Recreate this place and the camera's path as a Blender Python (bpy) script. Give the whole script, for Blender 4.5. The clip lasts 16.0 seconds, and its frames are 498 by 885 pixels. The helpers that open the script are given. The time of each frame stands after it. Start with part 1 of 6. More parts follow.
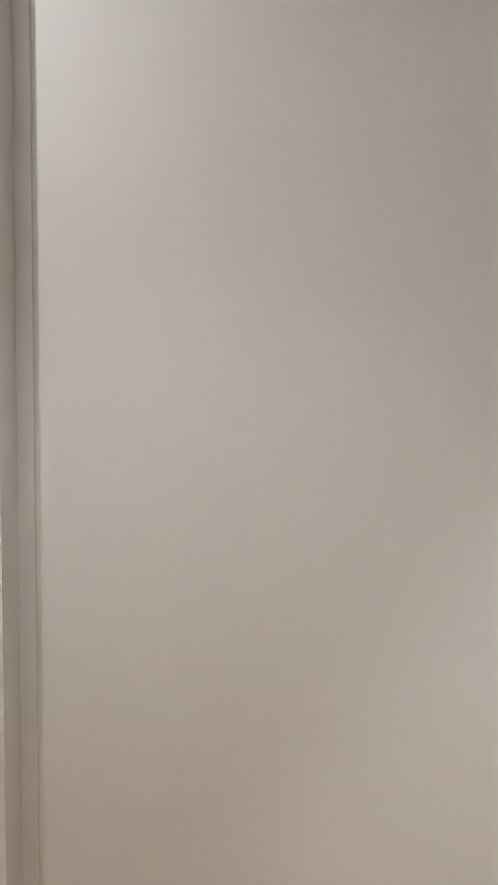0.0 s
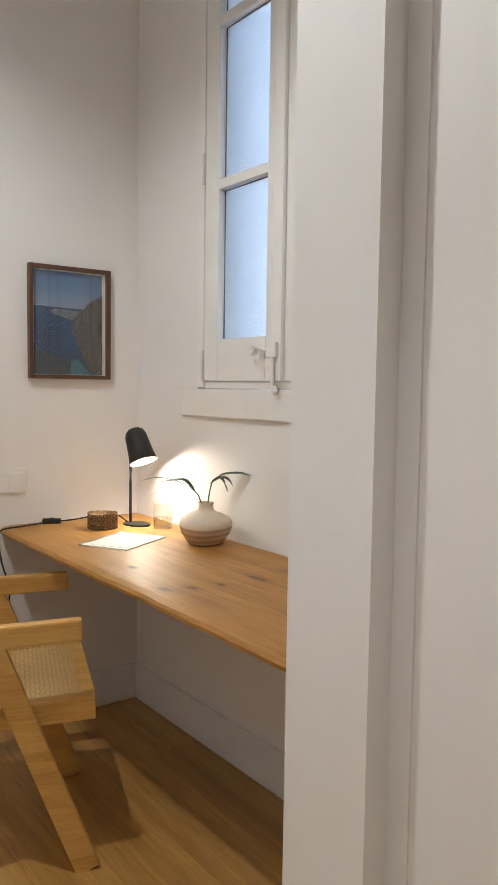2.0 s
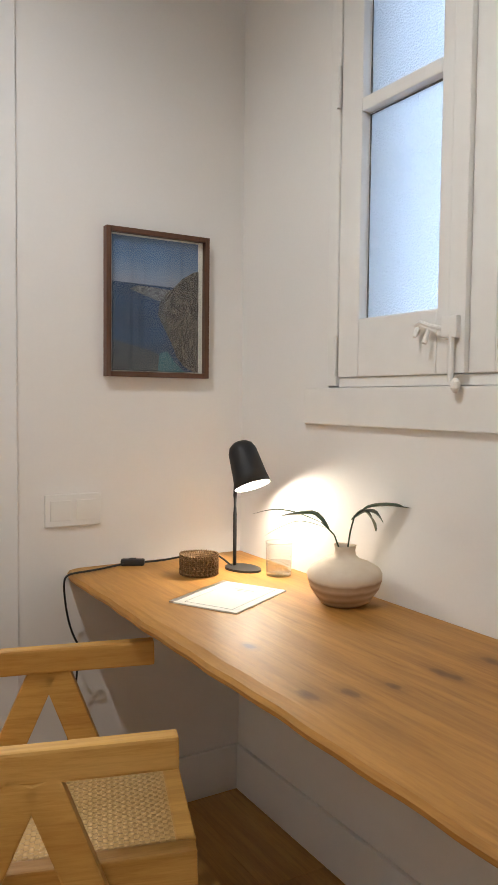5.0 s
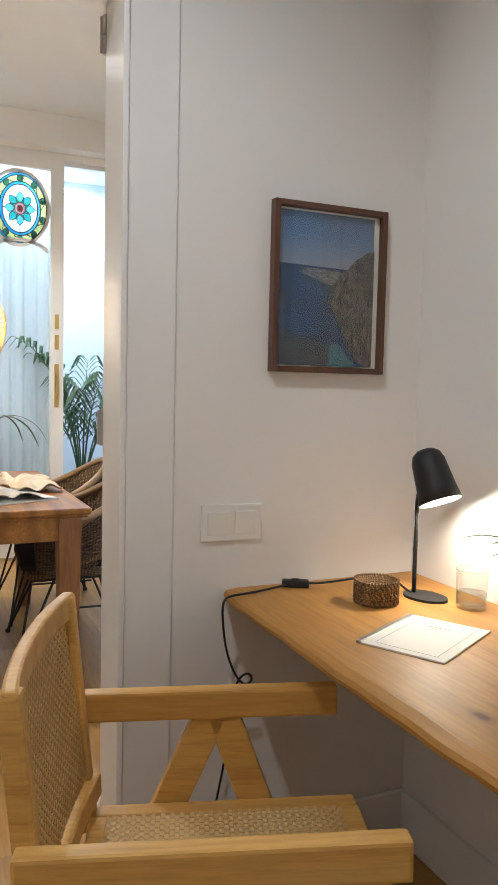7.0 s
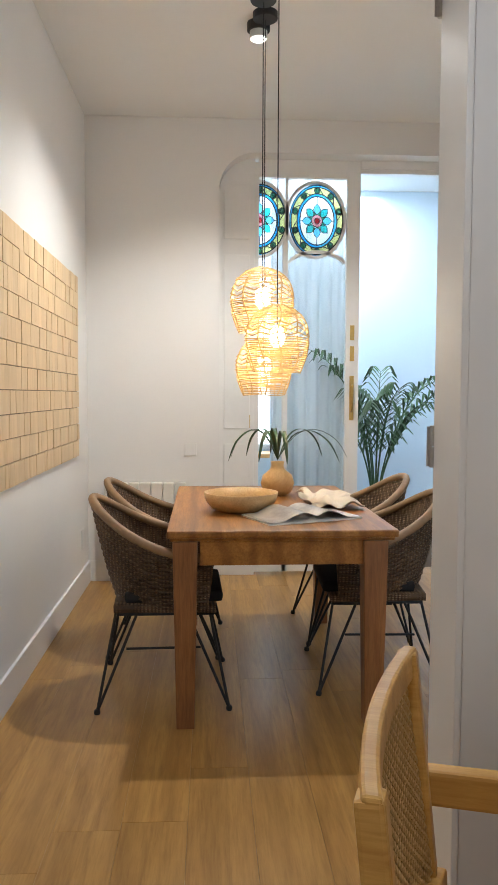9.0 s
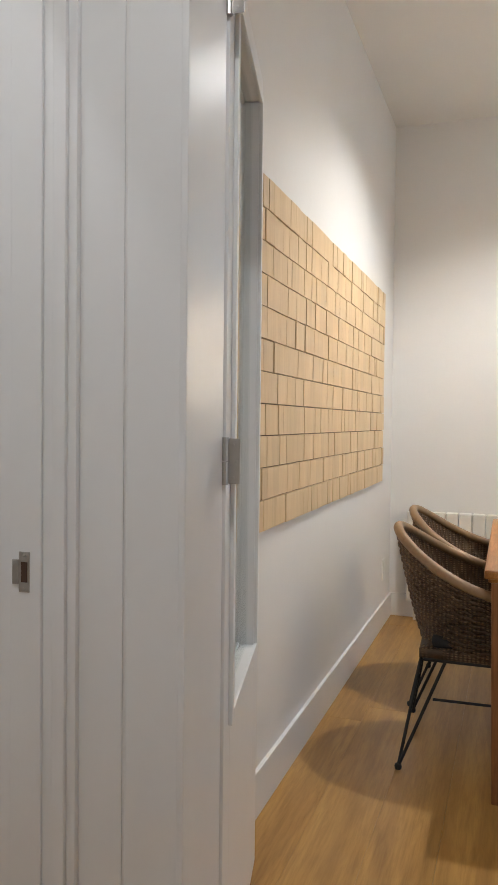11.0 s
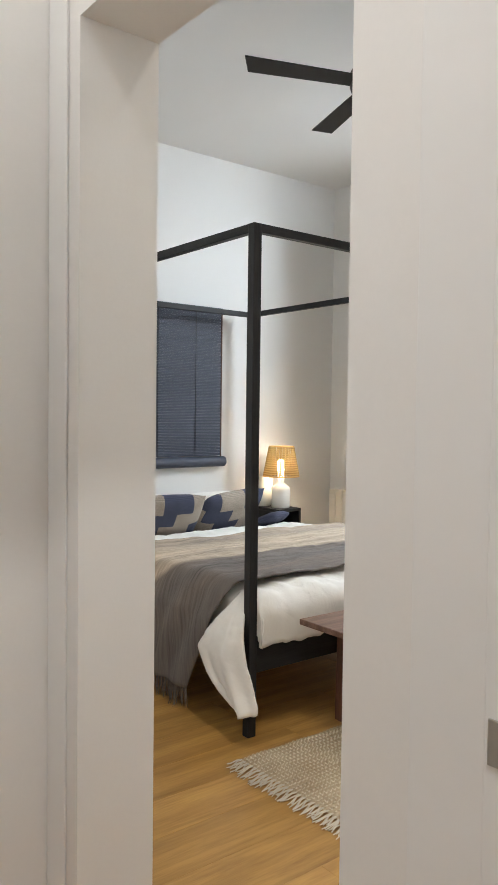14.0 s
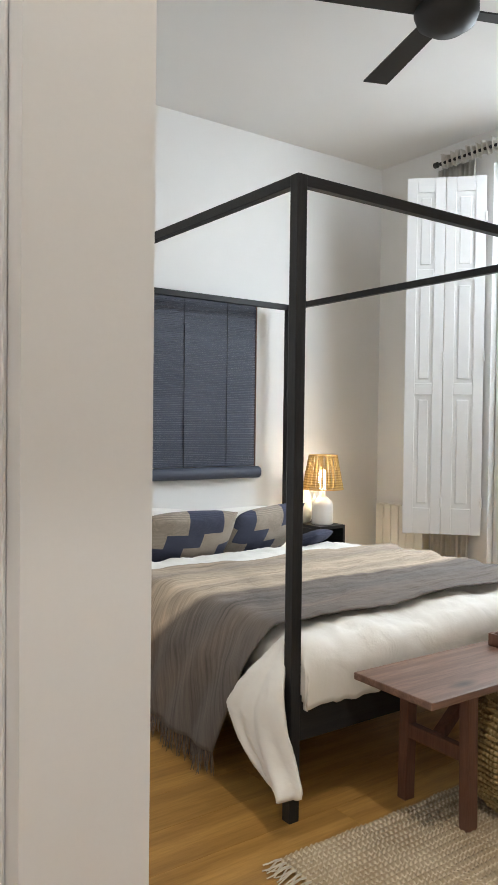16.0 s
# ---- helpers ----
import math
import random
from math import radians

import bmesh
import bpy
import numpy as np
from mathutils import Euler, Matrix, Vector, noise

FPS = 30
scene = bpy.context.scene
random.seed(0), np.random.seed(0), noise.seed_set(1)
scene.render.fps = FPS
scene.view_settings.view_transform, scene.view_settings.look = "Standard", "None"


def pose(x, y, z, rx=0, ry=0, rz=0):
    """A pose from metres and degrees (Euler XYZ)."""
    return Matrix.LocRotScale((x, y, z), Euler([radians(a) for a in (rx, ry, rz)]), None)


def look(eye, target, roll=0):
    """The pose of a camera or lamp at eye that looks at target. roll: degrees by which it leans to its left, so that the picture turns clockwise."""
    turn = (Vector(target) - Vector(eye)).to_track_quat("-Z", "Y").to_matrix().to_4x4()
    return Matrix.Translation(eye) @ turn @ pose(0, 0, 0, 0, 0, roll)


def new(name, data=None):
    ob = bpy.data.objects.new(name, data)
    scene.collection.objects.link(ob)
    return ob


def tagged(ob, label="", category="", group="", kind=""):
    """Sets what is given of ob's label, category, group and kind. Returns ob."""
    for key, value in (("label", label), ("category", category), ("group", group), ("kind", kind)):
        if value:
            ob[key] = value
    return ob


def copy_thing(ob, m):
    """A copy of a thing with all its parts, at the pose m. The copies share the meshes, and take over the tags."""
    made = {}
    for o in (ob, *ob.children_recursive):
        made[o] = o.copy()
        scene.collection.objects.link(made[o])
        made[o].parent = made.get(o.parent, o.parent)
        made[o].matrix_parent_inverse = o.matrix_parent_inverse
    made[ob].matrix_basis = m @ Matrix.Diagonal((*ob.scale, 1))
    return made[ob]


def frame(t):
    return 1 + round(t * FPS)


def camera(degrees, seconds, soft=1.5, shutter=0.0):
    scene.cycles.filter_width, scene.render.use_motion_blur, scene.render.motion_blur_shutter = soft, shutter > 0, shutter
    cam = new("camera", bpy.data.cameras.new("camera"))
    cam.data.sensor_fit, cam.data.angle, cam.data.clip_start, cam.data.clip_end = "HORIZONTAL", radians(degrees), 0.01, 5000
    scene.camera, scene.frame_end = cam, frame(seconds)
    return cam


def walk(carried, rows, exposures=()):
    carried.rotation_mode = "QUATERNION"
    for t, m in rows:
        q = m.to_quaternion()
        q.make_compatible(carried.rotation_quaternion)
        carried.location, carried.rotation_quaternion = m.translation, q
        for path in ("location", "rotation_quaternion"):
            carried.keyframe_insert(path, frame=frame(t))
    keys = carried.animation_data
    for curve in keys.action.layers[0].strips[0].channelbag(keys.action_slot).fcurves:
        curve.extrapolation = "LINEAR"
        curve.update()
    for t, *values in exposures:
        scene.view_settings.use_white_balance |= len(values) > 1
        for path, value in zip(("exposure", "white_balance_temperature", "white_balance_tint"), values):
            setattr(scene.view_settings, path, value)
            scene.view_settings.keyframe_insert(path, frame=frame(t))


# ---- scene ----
# camera and walk
cam = camera(36.4, 16.0)
PATH = [
    (0, (0.53, 0.27, 1.26), (-0.313, 2.078, 1.12), 0.5),
    (0.5, (0.50, 0.33, 1.26), (-0.601, 1.993, 1.117), 0.6),
    (1, (0.44, 0.36, 1.26), (-0.788, 1.932, 1.117), 0.6),
    (1.5, (0.329, 0.463, 1.258), (-1.069, 1.887, 1.119), 0.7),
    (2, (0.24, 0.59, 1.25), (-1.354, 1.788, 1.103), 0.8),
    (2.5, (0.147, 0.691, 1.236), (-1.577, 1.694, 1.087), 0.4),
    (3, (0.025, 0.749, 1.226), (-1.732, 1.695, 1.086), 0.1),
    (3.5, (-0.115, 0.784, 1.235), (-1.878, 1.719, 1.101), 0.1),
    (5.8, (-0.533, 0.863, 1.196), (-2.221, 1.931, 1.094), 0.8),
    (6, (-0.566, 0.855, 1.203), (-2.262, 1.91, 1.092), 1.0),
    (6.5, (-0.665, 0.811, 1.228), (-2.405, 1.788, 1.088), 1.3),
    (7, (-0.745, 0.805, 1.229), (-2.569, 1.614, 1.084), 1.3),
    (7.5, (-0.797, 0.785, 1.238), (-2.688, 1.417, 1.086), 1.2),
    (8, (-0.843, 0.77, 1.245), (-2.783, 1.233, 1.097), 1.1),
    (8.2, (-0.868, 0.764, 1.249), (-2.823, 1.163, 1.102), 0.9),
    (10.3, (-1.192, 0.744, 1.194), (-3.147, 0.33, 1.123), 0.1),
    (10.5, (-1.21, 0.724, 1.193), (-3.149, 0.239, 1.128), 0.2),
    (11, (-1.258, 0.681, 1.194), (-3.144, 0.017, 1.138), 0.6),
    (11.5, (-1.316, 0.631, 1.201), (-3.135, -0.199, 1.155), 1.1),
    (12, (-1.383, 0.62, 1.251), (-3.092, -0.415, 1.163), 0.6),
    (12.5, (-1.473, 0.539, 1.253), (-3.079, -0.65, 1.179), 1.0),
    (13, (-1.626, 0.427, 1.242), (-3.088, -0.935, 1.17), 0.6),
    (13.5, (-1.728, 0.337, 1.229), (-3.049, -1.163, 1.161), 0.7),
    (14, (-1.77, 0.25, 1.226), (-3.009, -1.319, 1.155), 0.7),
    (14.5, (-1.81, 0.168, 1.211), (-3.022, -1.422, 1.147), 0.8),
    (15, (-1.911, 0.036, 1.201), (-3.103, -1.569, 1.143), 0.7),
    (15.5, (-2.022, -0.09, 1.194), (-3.191, -1.712, 1.144), 0.7),
    (16, (-2.113, -0.224, 1.202), (-3.281, -1.847, 1.153), 0.7),
]
walk(cam, [(t, look(eye, target, roll)) for t, eye, target, roll in PATH], [(0, -0.04, 6250, 10), (2, 0.03, 6350, 10), (3.5, 0.04, 6450, 10), (6, -0.02, 6450, 10), (6.5, -0.12, 6450, 10), (7, -0.28, 6250, 10), (7.5, -0.46, 6050, 10), (8, -0.56, 6050, 10), (10.5, -0.60, 6350, 10), (11.5, -0.52, 5950, 10), (12.5, -0.42, 6280, 10), (13.2, -0.18, 6400, 10), (14, -0.10, 6500, 10), (16, -0.08, 6550, 10)])

# world and lights
world = bpy.data.worlds.new("daylight")
scene.world = world
world.use_nodes = True
sky = world.node_tree.nodes.new("ShaderNodeTexSky")
sky.sky_type, sky.sun_disc = "NISHITA", False
sky.sun_elevation, sky.sun_rotation = radians(50), radians(200)
world.node_tree.links.new(sky.outputs["Color"], world.node_tree.nodes["Background"].inputs["Color"])
world.node_tree.nodes["Background"].inputs["Strength"].default_value = 0.12


def lamp(name, kind, m, watts, colour, size=0.1, size_y=None, spot=None, blend=0.3):
    data = bpy.data.lights.new(name, kind)
    data.energy, data.color = watts, colour
    if kind == "AREA":
        data.shape, data.size, data.size_y = "RECTANGLE", size, size_y or size
    else:
        data.shadow_soft_size = size
    if spot:
        data.spot_size, data.spot_blend = radians(spot), blend
    ob = new(name, data)
    ob.matrix_world = m
    return ob


WARM, NEUTRAL, COOL = (1.0, 0.84, 0.62), (1.0, 0.995, 0.98), (0.80, 0.90, 1.0)
lamp("sky_light_bedroom", "AREA", look((-6.60, -2.40, 2.35), (-5.35, -3.05, 0.7)), 170, COOL, 1.5, 2.0)
# added panel hidden under the gallery ceiling, stands in for its daylight
lamp("sky_light_gallery", "AREA", look((-6.95, 1.7, 2.97), (-6.85, 1.7, 0.0)), 170, COOL, 1.0, 2.6)
lamp("downlight_study", "SPOT", look((-1.3, 0.64, 2.93), (-1.3, 0.65, 0.0)), 75, NEUTRAL, 0.03, spot=142, blend=0.6)
# added spot, no fixture known; its cone shapes the light edge on the wall
lamp("downlight_hall", "SPOT", look((0.95, 0.72, 2.93), (0.95, 0.75, 0.0)), 78, NEUTRAL, 0.05, spot=54, blend=0.3)
# unseen fill lamp added to brighten the entry and the study walls
lamp("downlight_entry", "SPOT", look((-0.1, 0.35, 2.93), (-0.1, 0.5, 0.0)), 34, NEUTRAL, 0.05, spot=72, blend=0.45)
lamp("downlight_vestibule", "SPOT", look((-1.71, -0.66, 2.93), (-1.75, -0.68, 0.0)), 30, NEUTRAL, 0.035, spot=140, blend=0.5)
lamp("downlight_dining", "SPOT", look((-4.72, 0.985, 2.90), (-4.70, 1.0, 0.0)), 165, (1.0, 0.975, 0.92), 0.03, spot=140, blend=0.6)
lamp("downlight_bedroom", "SPOT", look((-3.1, -1.0, 2.93), (-3.2, -1.1, 0.0)), 78, (1.0, 0.93, 0.82), 0.04, spot=120, blend=0.6)
# materials
def principled(name, rough=0.5, metal=0.0):
    mat = bpy.data.materials.new(name)
    mat.use_nodes = True
    tree = mat.node_tree
    bsdf = tree.nodes["Principled BSDF"]
    bsdf.inputs["Roughness"].default_value = rough
    bsdf.inputs["Metallic"].default_value = metal
    return mat, tree, bsdf


def coords(tree, scale=(1, 1, 1), kind="Object"):
    tc = tree.nodes.new("ShaderNodeTexCoord")
    mp = tree.nodes.new("ShaderNodeMapping")
    mp.inputs["Scale"].default_value = scale
    tree.links.new(tc.outputs[kind], mp.inputs["Vector"])
    return mp.outputs["Vector"]


def ramp(tree, fac, stops):
    node = tree.nodes.new("ShaderNodeValToRGB")
    els = node.color_ramp.elements
    while len(els) < len(stops):
        els.new(0.5)
    for el, (p, c) in zip(els, stops):
        el.position, el.color = p, (*c, 1)
    tree.links.new(fac, node.inputs["Fac"])
    return node.outputs["Color"]


def noise_tex(tree, vec, scale, detail=4, rough=0.55, distort=0.0):
    node = tree.nodes.new("ShaderNodeTexNoise")
    node.inputs["Scale"].default_value = scale
    node.inputs["Detail"].default_value = detail
    node.inputs["Roughness"].default_value = rough
    node.inputs["Distortion"].default_value = distort
    tree.links.new(vec, node.inputs["Vector"])
    return node.outputs["Fac"]


def bump(tree, bsdf, height, strength=0.2, dist=0.01):
    node = tree.nodes.new("ShaderNodeBump")
    node.inputs["Strength"].default_value = strength
    node.inputs["Distance"].default_value = dist
    tree.links.new(height, node.inputs["Height"])
    tree.links.new(node.outputs["Normal"], bsdf.inputs["Normal"])


def mixc(tree, a, b, fac, mode="MIX"):
    node = tree.nodes.new("ShaderNodeMix")
    node.data_type, node.blend_type = "RGBA", mode
    for sock, v in ((node.inputs[6], a), (node.inputs[7], b), (node.inputs[0], fac)):
        if isinstance(v, (tuple, list)):
            sock.default_value = (*v, 1)
        elif isinstance(v, (int, float)):
            sock.default_value = v
        else:
            tree.links.new(v, sock)
    return node.outputs[2]


def plain(name, c, rough=0.5, metal=0.0, vary=0.12, grain=40, relief=0.05, dist=0.004, big=2.0):
    """A colour with variation at two scales and a fine relief."""
    mat, tree, bsdf = principled(name, rough, metal)
    vec = coords(tree)
    lo, hi = [tuple(min(1, v * k) for v in c) for k in (1 - vary, 1 + vary)]
    col = ramp(tree, noise_tex(tree, vec, big, 3), [(0.3, lo), (0.7, hi)])
    fine = noise_tex(tree, vec, grain, 5)
    col = mixc(tree, col, ramp(tree, fine, [(0.3, lo), (0.7, hi)]), 0.35)
    tree.links.new(col, bsdf.inputs["Base Color"])
    bump(tree, bsdf, fine, relief, dist)
    return mat


def wood(name, dark, mid, light, rough=0.5, along=0, scale=1.0, relief=0.08, knots=True, per_object=0.0, figure=0.0):
    """Grain that runs along one axis of the object."""
    mat, tree, bsdf = principled(name, rough)
    s = [11 * scale, 11 * scale, 11 * scale]
    s[along] = 0.9 * scale
    vec = coords(tree, s)
    if per_object:
        info = tree.nodes.new("ShaderNodeObjectInfo")
        add = tree.nodes.new("ShaderNodeVectorMath")
        add.operation = "MULTIPLY_ADD"
        tree.links.new(info.outputs["Random"], add.inputs[0])
        add.inputs[1].default_value = (37, 53, 71)
        tree.links.new(vec, add.inputs[2])
        vec = add.outputs[0]
    base = noise_tex(tree, vec, 1.1, 3, 0.5, 1.2)
    col = ramp(tree, base, [(0.25, dark), (0.5, mid), (0.78, light)])
    fine = noise_tex(tree, vec, 9, 6, 0.7, 0.3)
    col = mixc(tree, col, ramp(tree, fine, [(0.32, dark), (0.60, light)]), 0.42)
    if figure:
        s3 = [3.2 * scale] * 3
        s3[along] = 0.35 * scale
        fvec = coords(tree, s3)
        if per_object:
            add2 = tree.nodes.new("ShaderNodeVectorMath")
            add2.operation = "MULTIPLY_ADD"
            tree.links.new(info.outputs["Random"], add2.inputs[0])
            add2.inputs[1].default_value = (11, 17, 23)
            tree.links.new(fvec, add2.inputs[2])
            fvec = add2.outputs[0]
        w = tree.nodes.new("ShaderNodeTexWave")
        w.bands_direction = "Y" if along == 0 else "X"
        w.inputs["Scale"].default_value = 0.9
        w.inputs["Distortion"].default_value = 9.0
        w.inputs["Detail"].default_value = 3
        w.inputs["Detail Scale"].default_value = 0.7
        tree.links.new(fvec, w.inputs["Vector"])
        lines = ramp(tree, w.outputs["Fac"], [(0.45, (0, 0, 0)), (0.97, (figure, figure, figure))])
        col = mixc(tree, col, dark, lines)
    if knots:
        s2 = [4 * scale] * 3
        s2[along] = 1.6 * scale
        vor = tree.nodes.new("ShaderNodeTexVoronoi")
        vor.inputs["Scale"].default_value = 1.3
        tree.links.new(coords(tree, s2), vor.inputs["Vector"])
        spot = ramp(tree, vor.outputs["Distance"], [(0.06, (1, 1, 1)), (0.19, (0, 0, 0))])
        col = mixc(tree, col, tuple(v * 0.45 for v in dark), spot)
    if per_object:
        hsv = tree.nodes.new("ShaderNodeHueSaturation")
        mr = tree.nodes.new("ShaderNodeMapRange")
        mr.inputs["To Min"].default_value, mr.inputs["To Max"].default_value = 1 - per_object, 1 + per_object
        tree.links.new(info.outputs["Random"], mr.inputs["Value"])
        tree.links.new(mr.outputs[0], hsv.inputs["Value"])
        tree.links.new(col, hsv.inputs["Color"])
        col = hsv.outputs["Color"]
    tree.links.new(col, bsdf.inputs["Base Color"])
    bump(tree, bsdf, fine, relief, 0.004)
    return mat


def weave(name, dark, light, sx, sy, sz, rough=0.7, relief=0.6, dist=0.004, sheer=0.0):
    """Crossed threads: two wave textures over each other, with a patchy tone."""
    mat, tree, bsdf = principled(name, rough)
    vec = coords(tree)
    waves = []
    for axis, sc in (("X", sx), ("Y", sy), ("Z", sz)):
        if not sc:
            continue
        w = tree.nodes.new("ShaderNodeTexWave")
        w.bands_direction = axis
        w.inputs["Scale"].default_value = sc
        w.inputs["Distortion"].default_value = 1.2
        w.inputs["Detail"].default_value = 2
        tree.links.new(vec, w.inputs["Vector"])
        waves.append(w.outputs["Fac"])
    h = waves[0]
    for w in waves[1:]:
        m = tree.nodes.new("ShaderNodeMath")
        m.operation = "MULTIPLY"
        tree.links.new(h, m.inputs[0])
        tree.links.new(w, m.inputs[1])
        h = m.outputs[0]
    col = ramp(tree, h, [(0.05, dark), (0.6, light)])
    col = mixc(tree, col, ramp(tree, noise_tex(tree, vec, 7, 4), [(0.35, dark), (0.7, light)]), 0.35)
    tree.links.new(col, bsdf.inputs["Base Color"])
    bump(tree, bsdf, h, relief, dist)
    if sheer:
        bsdf.inputs["Transmission Weight"].default_value = 0.0
        tr = tree.nodes.new("ShaderNodeBsdfTranslucent")
        tree.links.new(col, tr.inputs["Color"])
        mx = tree.nodes.new("ShaderNodeMixShader")
        mx.inputs[0].default_value = sheer
        tree.links.new(bsdf.outputs[0], mx.inputs[1])
        tree.links.new(tr.outputs[0], mx.inputs[2])
        tree.links.new(mx.outputs[0], tree.nodes["Material Output"].inputs["Surface"])
    return mat


def glow(name, c, strength):
    mat, tree, bsdf = principled(name)
    bsdf.inputs["Base Color"].default_value = (*c, 1)
    bsdf.inputs["Emission Color"].default_value = (*c, 1)
    bsdf.inputs["Emission Strength"].default_value = strength
    return mat


def glass(name, c=(1, 1, 1), rough=0.0, relief=0.0, scale=90):
    mat, tree, bsdf = principled(name, rough)
    bsdf.inputs["Base Color"].default_value = (*c, 1)
    bsdf.inputs["Transmission Weight"].default_value = 1.0
    bsdf.inputs["IOR"].default_value = 1.45
    if relief:
        vor = tree.nodes.new("ShaderNodeTexVoronoi")
        vor.inputs["Scale"].default_value = scale
        vor.feature = "SMOOTH_F1"
        tree.links.new(coords(tree), vor.inputs["Vector"])
        bump(tree, bsdf, vor.outputs["Distance"], relief, 0.01)
    return mat


def thin_glass(name, tint=(1, 1, 1), rough=0.0, edge=0.12):
    """A thin pane: clear, with gloss that grows at a slant."""
    mat = bpy.data.materials.new(name)
    mat.use_nodes = True
    tree = mat.node_tree
    tree.nodes.remove(tree.nodes["Principled BSDF"])
    tr = tree.nodes.new("ShaderNodeBsdfTransparent")
    tr.inputs[0].default_value = (*tint, 1)
    gl = tree.nodes.new("ShaderNodeBsdfGlossy")
    gl.inputs["Roughness"].default_value = rough
    lw = tree.nodes.new("ShaderNodeLayerWeight")
    lw.inputs["Blend"].default_value = edge
    fr = tree.nodes.new("ShaderNodeMapRange")
    fr.inputs["To Min"].default_value, fr.inputs["To Max"].default_value = 0.04, 0.6
    tree.links.new(lw.outputs["Facing"], fr.inputs["Value"])
    mx = tree.nodes.new("ShaderNodeMixShader")
    tree.links.new(fr.outputs[0], mx.inputs[0])
    tree.links.new(tr.outputs[0], mx.inputs[1])
    tree.links.new(gl.outputs[0], mx.inputs[2])
    tree.links.new(mx.outputs[0], tree.nodes["Material Output"].inputs["Surface"])
    return mat


M_WALL = plain("wall_paint", (0.80, 0.785, 0.76), 0.62, vary=0.02, grain=120, relief=0.06, dist=0.002)
M_CEIL = plain("ceiling_paint", (0.78, 0.77, 0.75), 0.7, vary=0.015, grain=90, relief=0.05, dist=0.002)
M_TRIM = plain("white_lacquer", (0.80, 0.795, 0.78), 0.32, vary=0.02, grain=25, relief=0.03, dist=0.001)
M_OLDWHITE = plain("old_white_paint", (0.80, 0.79, 0.76), 0.42, vary=0.05, grain=18, relief=0.18, dist=0.003)
M_FLOOR = wood("oak_floor", (0.25, 0.12, 0.028), (0.43, 0.23, 0.060), (0.55, 0.315, 0.095), 0.30, 0, 0.8, 0.04, True, 0.09, 0.3)
M_DESK = wood("oiled_pine", (0.25, 0.105, 0.018), (0.42, 0.195, 0.037), (0.52, 0.265, 0.06), 0.52, 0, 1.0, 0.06, False, 0.0, 0.22)


def knot_marks(mat, spots, dark):
    """Dark oval knots with a ring of bent grain at given places of a board."""
    tree = mat.node_tree
    bsdf = tree.nodes["Principled BSDF"]
    col = bsdf.inputs["Base Color"].links[0].from_socket
    vec = coords(tree)
    wob = tree.nodes.new("ShaderNodeVectorMath")
    wob.operation = "MULTIPLY_ADD"
    tree.links.new(noise_tex(tree, vec, 28, 3), wob.inputs[0])
    wob.inputs[1].default_value = (0.02, 0.012, 0)
    tree.links.new(vec, wob.inputs[2])
    for x, y, z, r in spots:
        mp = tree.nodes.new("ShaderNodeVectorMath")
        mp.operation = "SUBTRACT"
        tree.links.new(wob.outputs[0], mp.inputs[0])
        mp.inputs[1].default_value = (x + 0.01, y + 0.006, z)
        sc = tree.nodes.new("ShaderNodeVectorMath")
        sc.operation = "MULTIPLY"
        tree.links.new(mp.outputs[0], sc.inputs[0])
        sc.inputs[1].default_value = (0.55 / r, 1.0 / r, 1.0 / r)
        ln = tree.nodes.new("ShaderNodeVectorMath")
        ln.operation = "LENGTH"
        tree.links.new(sc.outputs[0], ln.inputs[0])
        fac = ramp(tree, ln.outputs["Value"], [(0.0, (0.9, 0.9, 0.9)), (0.28, (0.65, 0.65, 0.65)), (0.45, (0.25, 0.25, 0.25)), (1.0, (0, 0, 0))])
        col = mixc(tree, col, dark, fac)
    tree.links.new(col, bsdf.inputs["Base Color"])


knot_marks(M_DESK, [(0.798, 0.112, 0.745, 0.021), (1.069, 0.132, 0.745, 0.030), (1.082, 0.211, 0.745, 0.024), (1.076, 0.324, 0.745, 0.033), (1.104, 0.33, 0.745, 0.024), (1.078, 0.446, 0.745, 0.036), (0.795, 0.108, 0.745, 0.021), (1.042, 0.067, 0.745, 0.036)], (0.10, 0.035, 0.008))
M_BEECH = wood("pale_beech", (0.46, 0.22, 0.045), (0.64, 0.36, 0.088), (0.74, 0.46, 0.145), 0.42, 1, 1.3, 0.04, False, 0.0, 0.35)
M_CANE = weave("woven_cane", (0.60, 0.38, 0.14), (0.84, 0.61, 0.28), 26, 26, 26, 0.5, 0.5, 0.003)
M_BLACK = plain("black_metal", (0.018, 0.018, 0.019), 0.55, 0.2, 0.2, 60, 0.05)
M_STEEL = plain("satin_steel", (0.52, 0.50, 0.47), 0.32, 1.0, 0.1, 80, 0.03)
M_BRASS = plain("worn_brass", (0.62, 0.42, 0.14), 0.35, 1.0, 0.2, 60, 0.05)
M_CERAMIC = plain("sand_ceramic", (0.66, 0.55, 0.42), 0.75, vary=0.08, grain=70, relief=0.12)
M_WHITEPLASTIC = plain("white_plastic", (0.80, 0.79, 0.76), 0.3, vary=0.01, grain=20, relief=0.01)
M_WALNUT = wood("dark_walnut", (0.055, 0.022, 0.012), (0.10, 0.042, 0.022), (0.14, 0.06, 0.03), 0.4, 2, 2.0, 0.05, False)
M_PAPER = plain("paper", (0.83, 0.81, 0.74), 0.7, vary=0.02, grain=150, relief=0.03)
M_INK = plain("grey_ink", (0.42, 0.41, 0.38), 0.7)
M_STRAW = weave("plaited_straw", (0.16, 0.08, 0.025), (0.42, 0.25, 0.095), 60, 60, 60, 0.7, 0.9, 0.006)
M_LEAF = plain("dark_leaf", (0.022, 0.055, 0.018), 0.4, vary=0.35, grain=30, relief=0.1, big=8)
